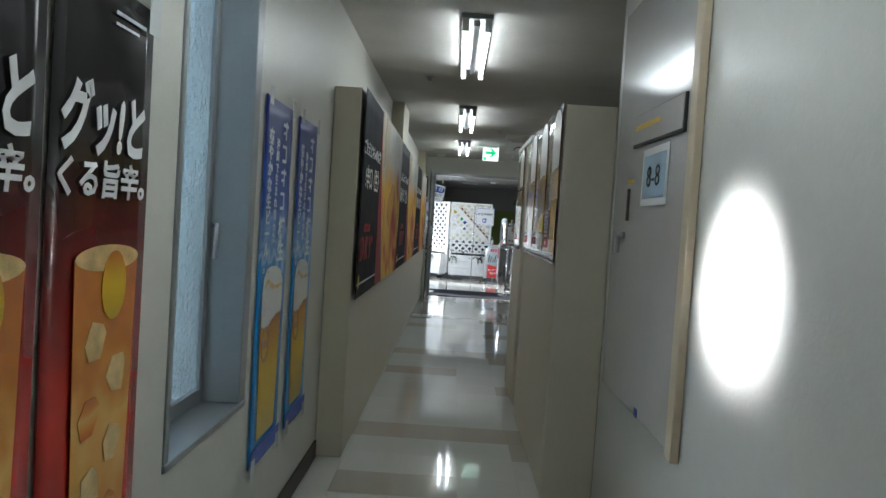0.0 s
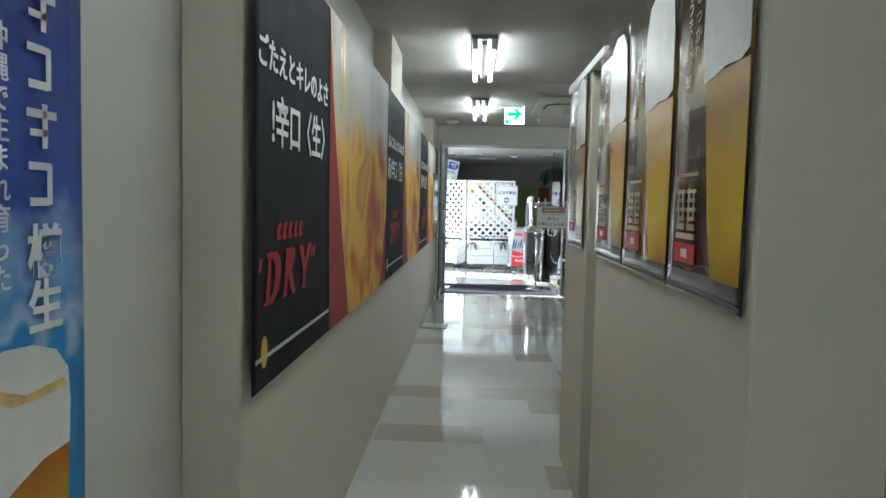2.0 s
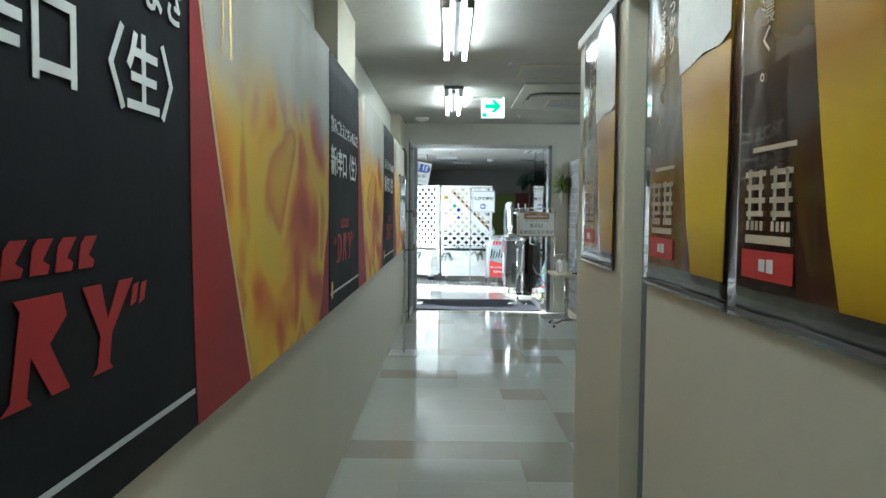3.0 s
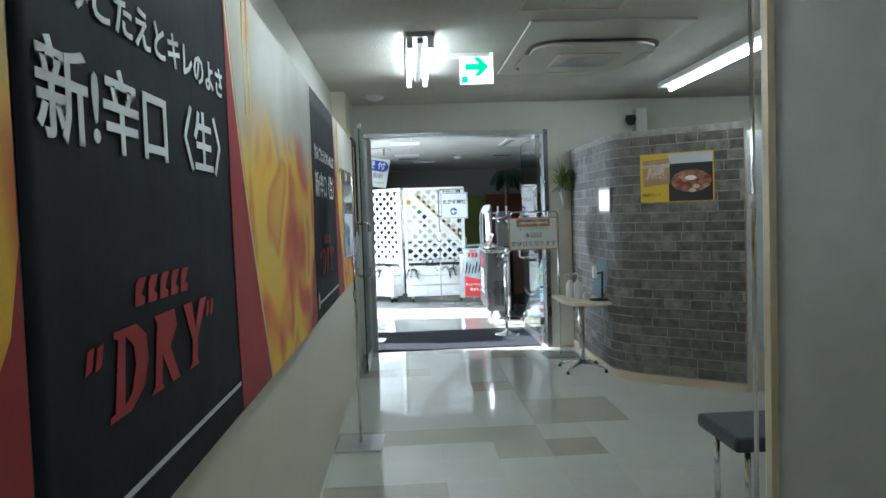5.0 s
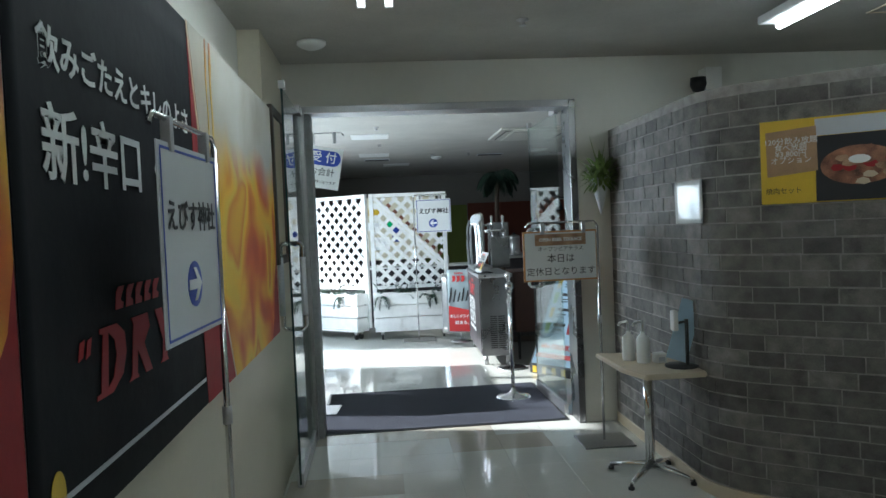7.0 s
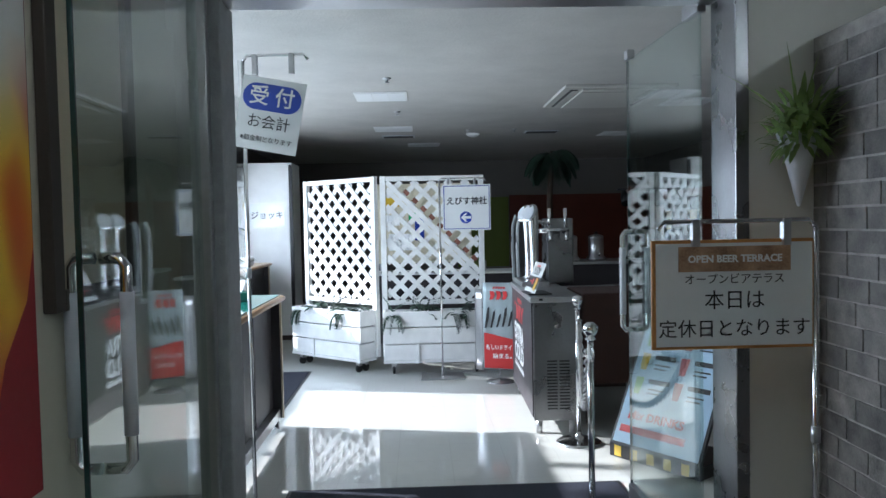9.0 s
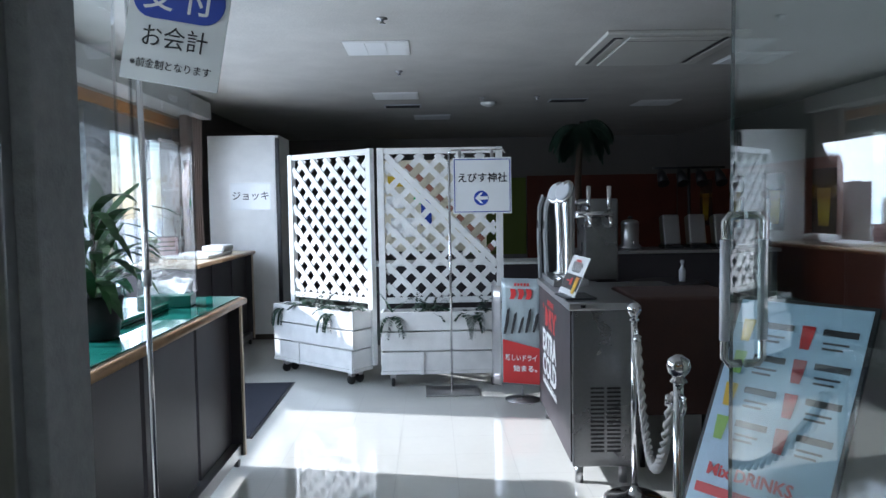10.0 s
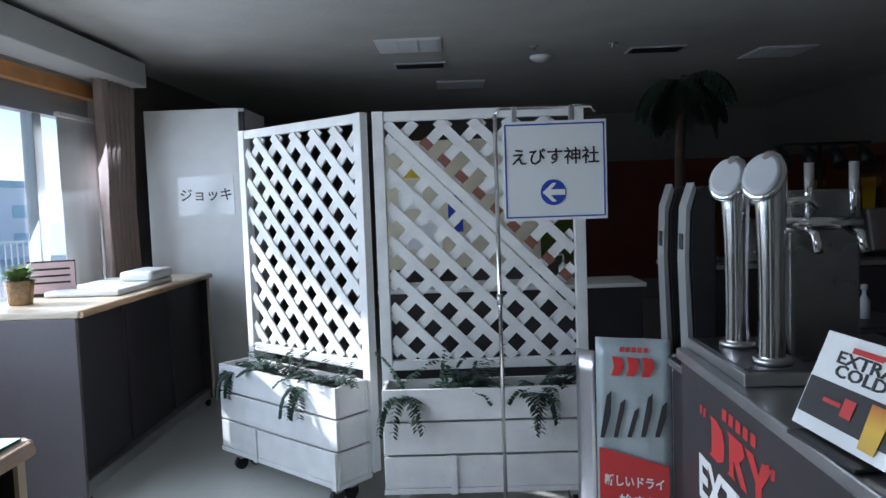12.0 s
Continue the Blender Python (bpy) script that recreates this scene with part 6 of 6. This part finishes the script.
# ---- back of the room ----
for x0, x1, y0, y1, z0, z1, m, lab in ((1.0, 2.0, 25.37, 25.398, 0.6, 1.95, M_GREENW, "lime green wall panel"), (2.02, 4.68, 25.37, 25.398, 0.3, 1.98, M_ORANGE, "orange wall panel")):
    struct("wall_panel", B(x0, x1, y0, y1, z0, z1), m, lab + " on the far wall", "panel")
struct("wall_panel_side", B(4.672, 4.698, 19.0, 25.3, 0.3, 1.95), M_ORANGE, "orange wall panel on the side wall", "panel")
for k in range(4):
    t = thing("beer_poster", pose(4.66, 24.2 - 1.15 * k, 1.1, 0, 0, -90), "dark and gold beer poster on the orange wall", "poster", "side wall posters")
    part("sheet", B(0, 0.5, 0, 0.003, 0, 0.72), A_BROWN, t)
    part("glass_picture", flat(glass_shape(0.25, 0.08, 0.5, 0.2, 0.28), -0.003), A_LAGER, t)
# made-up board on legs, in place of the lit cream alcove behind the lattice
t = thing("alcove_board", pose(-0.30, 20.9, 0), "cream board with notices, added in place of a lit alcove", "board")
part("panel", B(0, 1.25, 0, 0.03, 0.95, 2.0, 0.004), mat("cream board", (0.70, 0.64, 0.48), 0.5, var=0.06), t)
for x in (0.02, 1.2):
    part("leg", B(x, x + 0.03, 0, 0.03, 0, 0.949), M_ALU, t)
part("foot", B(-0.02, 0.1, -0.2, 0.25, 0, 0.02), M_ALU, t)
for x, z, w, h, m in ((0.12, 1.70, 0.18, 0.12, M_GOLD), (0.10, 1.45, 0.2, 0.14, M_PAPER), (0.15, 1.12, 0.3, 0.22, M_PAPER), (0.50, 1.25, 0.12, 0.3, M_BLUE), (0.42, 1.5, 0.1, 0.12, M_GREENL), (0.8, 1.55, 0.2, 0.14, M_PAPER)):
    part("notice", B(x, x + w, -0.004, -0.0005, z, z + h), m, t)
t = thing("shelf_counter", pose(-0.30, 20.2, 0), "low dark counter with a white top behind the planters", "counter")
part("body", B(0, 1.9, 0, 0.45, 0, 0.84, 0.006), M_DARKP, t)
part("top", B(-0.02, 1.92, -0.02, 0.47, 0.841, 0.87, 0.005), M_WHITE, t)
pump_bottle(1.05, 20.35, 0.871, 0.15, "white pump bottle on the back counter")
t = thing("service_counter", pose(2.0, 20.6, 0), "long dark serving counter in the shade", "counter")
part("body", B(0, 2.2, 0, 0.6, 0, 0.90, 0.008), M_DARKP, t)
part("top", B(-0.03, 2.23, -0.03, 0.63, 0.901, 0.94, 0.006), M_STEEL, t)


def keg(x, y, z, h=0.36):
    t = thing("steel_urn", pose(x, y, z), "brushed steel drink urn on the counter", "urn", "urns")
    bm = bmesh.new()
    lathe(bm, [(0.13, 0), (0.13, 0.03), (0.10, 0.06), (0.10, h * 0.8), (0.105, h * 0.82), (0.09, h * 0.9), (0.03, h * 0.95)])
    part("body", bm, M_STEEL, t)
    bm = bmesh.new()
    lathe(bm, [(0.02, h * 0.95), (0.03, h), (0.01, h + 0.02)])
    part("knob", bm, M_BLACK, t)
    part("tap", T([(0, -0.10, 0.09), (0, -0.16, 0.09), (0, -0.165, 0.06)], 0.012), M_CHROME, t)


for x in (2.25, 2.6):
    keg(x, 20.85, 0.941)
for k in range(3):
    t = thing("juice_dispenser", pose(3.1 + 0.3 * k, 20.9, 0.941), "tilted steel drink dispenser on the counter", "dispenser", "dispensers")
    bm = B(-0.10, 0.10, -0.05, 0.10, 0, 0.36, 0.02)
    bmesh.ops.transform(bm, matrix=pose(0, 0, 0.03, -14, 0, 0), verts=bm.verts)
    part("case", bm, M_STEEL, t)
    part("foot", B(-0.11, 0.11, -0.10, 0.12, 0, 0.04, 0.005), M_BLACK, t)
t = thing("lamp_bar", pose(3.55, 21.6, 0), "black stage lamp stand with four unlit spots", "lamp stand")
part("pole", T([(0, 0, 0), (0, 0, 1.9)], 0.02), M_BLACK, t)
part("bar", T([(-0.45, 0, 1.9), (0.45, 0, 1.9)], 0.015), M_BLACK, t)
for k in range(4):
    bm = bmesh.new()
    tube(bm, [(-0.36 + 0.24 * k, 0, 1.88), (-0.36 + 0.24 * k, -0.06, 1.80), (-0.36 + 0.24 * k, -0.14, 1.70)], [0.03, 0.06, 0.07], 14)
    part("spot", bm, M_BLACK, t)
part("foot", B(-0.3, 0.3, -0.3, 0.3, 0, 0.02, 0.005), M_BLACK, t)
t = thing("round_table", pose(2.55, 19.3, 0), "small dark round bistro table", "table")
bm = bmesh.new()
lathe(bm, [(0.34, 0.70), (0.35, 0.71), (0.35, 0.725), (0.33, 0.73)], seg=36)
part("tabletop", bm, M_DARKP, t)
part("column", T([(0, 0, 0.02), (0, 0, 0.701)], 0.03), M_BLACK, t)
bm = bmesh.new()
lathe(bm, [(0.22, 0), (0.22, 0.012), (0.04, 0.03)])
part("base", bm, M_BLACK, t)
t = thing("bottle", pose(2.65, 19.25, 0.731), "small clear spray bottle on the round table", "bottle")
bm = bmesh.new()
lathe(bm, [(0.03, 0), (0.032, 0.1), (0.012, 0.14), (0.012, 0.17), (0.02, 0.175), (0.018, 0.2)])
part("body", bm, M_GREY, t)

# artificial palm
t = thing("palm_tree", pose(1.90, 20.2, 0), "tall dark green artificial palm in a pot", "palm")
bm = bmesh.new()
lathe(bm, [(0.15, 0), (0.2, 0.35), (0.18, 0.35), (0.17, 0.3)])
part("pot", bm, M_BLACK, t)
part("trunk", T([(0.03 * math.sin(k * 0.7), 0, 0.28 + 0.205 * k) for k in range(11)], [0.05 - 0.002 * k for k in range(11)]), M_TRUNK, t)
r = random.Random(11)
for k in range(34):
    a = k * 2.399
    dr = Vector((math.cos(a), math.sin(a), r.uniform(0.1, 1.8))).normalized()
    p, bm, L = Vector((0, 0, 2.25)), bmesh.new(), r.uniform(0.40, 0.55)
    for i in range(16):
        s = dr.cross(Vector((0, 0, 1))).normalized()
        ll = 0.17 * math.sin(math.pi * min(0.97, 0.15 + 0.8 * i / 16))
        for sg in (-1, 1):
            leaf(bm, p, s * sg + dr * 0.6 + Vector((0, 0, -0.2)), ll, 0.022, 0.6, 3)
        dr = (dr + Vector((0, 0, -0.21))).normalized()
        p = p + dr * L / 16
    part("frond", bm, M_FERN, t)

# ceiling of the room
t = thing("air_conditioner", pose(2.05, 18.15, 2.66), "white ceiling air conditioner with two dark slots", "air conditioner")
part("panel", B(-0.50, 0.50, -0.56, 0.56, -0.03, -0.001, 0.008), M_ACW, t)
part("body", B(-0.33, 0.33, -0.50, 0.50, -0.045, -0.0305, 0.006), M_ACW, t)
for u in (-0.40, 0.40):
    part("air_slot", B(u - 0.035, u + 0.035, -0.46, 0.46, -0.036, -0.0305, 0.001), M_BLACK, t)
    part("louvre", B(u - 0.012, u + 0.03, -0.45, 0.45, -0.041, -0.0365, 0.002), M_ACW, t)
part("access_line", B(-0.33, 0.33, -0.412, -0.405, -0.0465, -0.0455), M_BASE, t)
for x, y in ((-0.07, 18.05), (-0.04, 20.4), (0.35, 22.3), (3.0, 18.6), (3.0, 21.2)):
    t = thing("ceiling_light", pose(x, y, 2.66), "recessed louvred ceiling light, switched off", "ceiling light", "room lights")
    part("frame", B(-0.24, 0.24, -0.24, 0.24, -0.008, -0.001, 0.003), M_WHITE, t)
    for k in range(3):
        part("diffuser", B(-0.215 + 0.148 * k, -0.08 + 0.148 * k, -0.21, 0.21, -0.013, -0.009), M_PAPER, t)
for x, y in ((0.0, 21.2), (1.9, 20.9)):
    t = thing("ceiling_vent", pose(x, y, 2.66), "dark slotted ceiling air vent", "vent", "ceiling vents")
    part("frame", B(-0.22, 0.22, -0.12, 0.12, -0.01, -0.001, 0.003), M_GREY, t)
    for k in range(5):
        part("slat", B(-0.2, 0.2, -0.095 + 0.04 * k, -0.072 + 0.04 * k, -0.014, -0.0105), M_BLACK, t)
for x, y in ((0.02, 17.2), (0.05, 19.0), (0.9, 20.6), (1.5, 20.6)):
    sprinkler(x, y)
t = thing("smoke_detector", pose(1.0, 21.0, 2.66), "round off-white ceiling smoke detector", "detector")
bm = bmesh.new()
lathe(bm, [(0.09, -0.001), (0.09, -0.02), (0.07, -0.035), (0.03, -0.05), (0.01, -0.052)])
part("dome", bm, M_WHITE, t)

# ---- outside ----
t = thing("terrace_railing", pose(-8.5, 0, -0.05), "white metal railing round the terrace", "railing")
part("rail", B(-0.03, 0.03, 8, 30, 1.0, 1.05), M_WHITE, t)
for k in range(111):
    part("baluster", B(-0.012, 0.012, 8 + 0.2 * k - 0.012 + 0.013, 8 + 0.2 * k + 0.012 + 0.013, 0.0, 0.999), M_WHITE, t)
for k in range(3):
    x, y, w, d, h = ((-70, 40, 30, 26, 8.5), (-60, 80, 26, 30, 7.5), (-75, 5, 25, 24, 6.0))[k]
    t = thing("apartment_building", pose(x, y, -3), "pale low building across the street", "building", "far buildings")
    part("wall", B(-w / 2, w / 2, -d / 2, d / 2, 0, h), M_FARB, t)
    part("roof", B(-w / 2 - 0.4, w / 2 + 0.4, -d / 2 - 0.4, d / 2 + 0.4, h + 0.004, h + 0.7), M_FARR, t)
    for i in range(6):
        for j in range(2):
            part("window", B(w / 2 + 0.01, w / 2 + 0.06, -d / 2 + d * (i + 0.25) / 6, -d / 2 + d * (i + 0.75) / 6, 1.2 + 3.0 * j, 2.6 + 3.0 * j), M_FARR, t)

# ---- floor tiles and bricks ----
TS = 0.335
floor_ob, rt = bpy.data.objects["floor"], random.Random(3)


def tile_mesh(material):
    bm = B(0.0005, TS - 0.0005, 0.0005, TS - 0.0005, -0.0045, 0.0, 0)
    me = bpy.data.meshes.new("tile")
    bm.to_mesh(me)
    bm.free()
    me.materials.append(material)
    return me


def is_beige(i, j):
    """Short beige runs stepping across the pale field."""
    k = j % 9
    return (k == 5 and i % 12 in (9, 10, 11, 0, 1)) or (k == 4 and i % 12 in (1, 2)) or (k in (6, 7) and i % 12 in (2, 3)) or (k == 0 and i % 12 in (1,)) or (k == 2 and i % 12 in (11, 10))


TM = [tile_mesh(M_TILE), tile_mesh(M_TILE2)]
rest = {0: bmesh.new(), 1: bmesh.new()}
for i in range(-7, 19):
    for j in range(-6, 76):
        x, y = i * TS + 0.095, j * TS + 0.0
        b = 1 if (y < 13.9 and is_beige(i, j)) else 0
        if -3 <= i <= 3 and 7 <= j <= 44:
            o = new("floor_tile", TM[b])
            o.parent, o.location = floor_ob, (x, y, 0)
        elif -2.5 < x and x + TS < 6.15 and y < 25.3:
            q = rest[b]
            v = [q.verts.new(c) for c in ((x + 0.001, y + 0.001, 0), (x + TS - 0.001, y + 0.001, 0), (x + TS - 0.001, y + TS - 0.001, 0), (x + 0.001, y + TS - 0.001, 0))]
            q.faces.new(v)
for b, nm in ((0, "outer_tiles"), (1, "outer_beige_tiles")):
    tagged(part(nm, rest[b], (M_TILE, M_TILE2)[b], floor_ob), kind="stuff")

P = [Vector(p) for p in path]
seg = [(a, b, (b - a).length) for a, b in zip(P, P[1:])]
total = sum(s[2] for s in seg)


def along(s):
    for a, b, l in seg:
        if s <= l:
            return a + (b - a) * (s / l), (b - a).normalized()
        s -= l
    return P[-1], (P[-1] - P[-2]).normalized()


def bent_brick(s0, s1, z0, z1, material):
    """One brick that follows the curve of the wall, 3 mm proud of the joints."""
    n, fs = 3, []
    vs = []
    for k in range(n + 1):
        s_ = s0 + (s1 - s0) * k / n
        p, d = along(s_)[0], (along(min(s_ + 0.04, total))[0] - along(max(s_ - 0.04, 0))[0]).normalized()
        nn = Vector((d.y, -d.x))
        for o, z_ in ((0.004, z0), (0.004, z1), (-0.004, z1), (-0.004, z0)):
            vs.append((p.x + nn.x * o, p.y + nn.y * o, z_))
    for k in range(n):
        a, b = 4 * k, 4 * k + 4
        fs += [(a, a + 1, b + 1, b), (a + 1, a + 2, b + 2, b + 1), (a + 3, a, b, b + 3)]
    fs += [(0, 3, 2, 1), (4 * n, 4 * n + 1, 4 * n + 2, 4 * n + 3)]
    me = bpy.data.meshes.new("brick")
    me.from_pydata(vs, [], fs)
    me.materials.append(material)
    return me


z = 0.075
while z + 0.078 < BT:
    s = 0.004
    while s < total - 0.05:
        l = rt.choice((0.17, 0.21, 0.23)) if s > 0.01 else rt.choice((0.09, 0.16, 0.21))
        e = min(s + l, total - 0.002)
        o = new("brick", bent_brick(s + rt.uniform(0.002, 0.005), e - rt.uniform(0.002, 0.005), z + rt.uniform(0.002, 0.006), z + rt.uniform(0.074, 0.078), M_BRICK))
        o.parent = brick_wall
        s = e
    z += 0.080

# the plan is drawn in units of 0.88 m
UNIT = 0.88
for me in bpy.data.meshes:
    me.transform(Matrix.Scale(UNIT, 4))
for ob in scene.objects:
    if ob.type in ("MESH", "EMPTY", "LIGHT"):
        ob.location = ob.location * UNIT
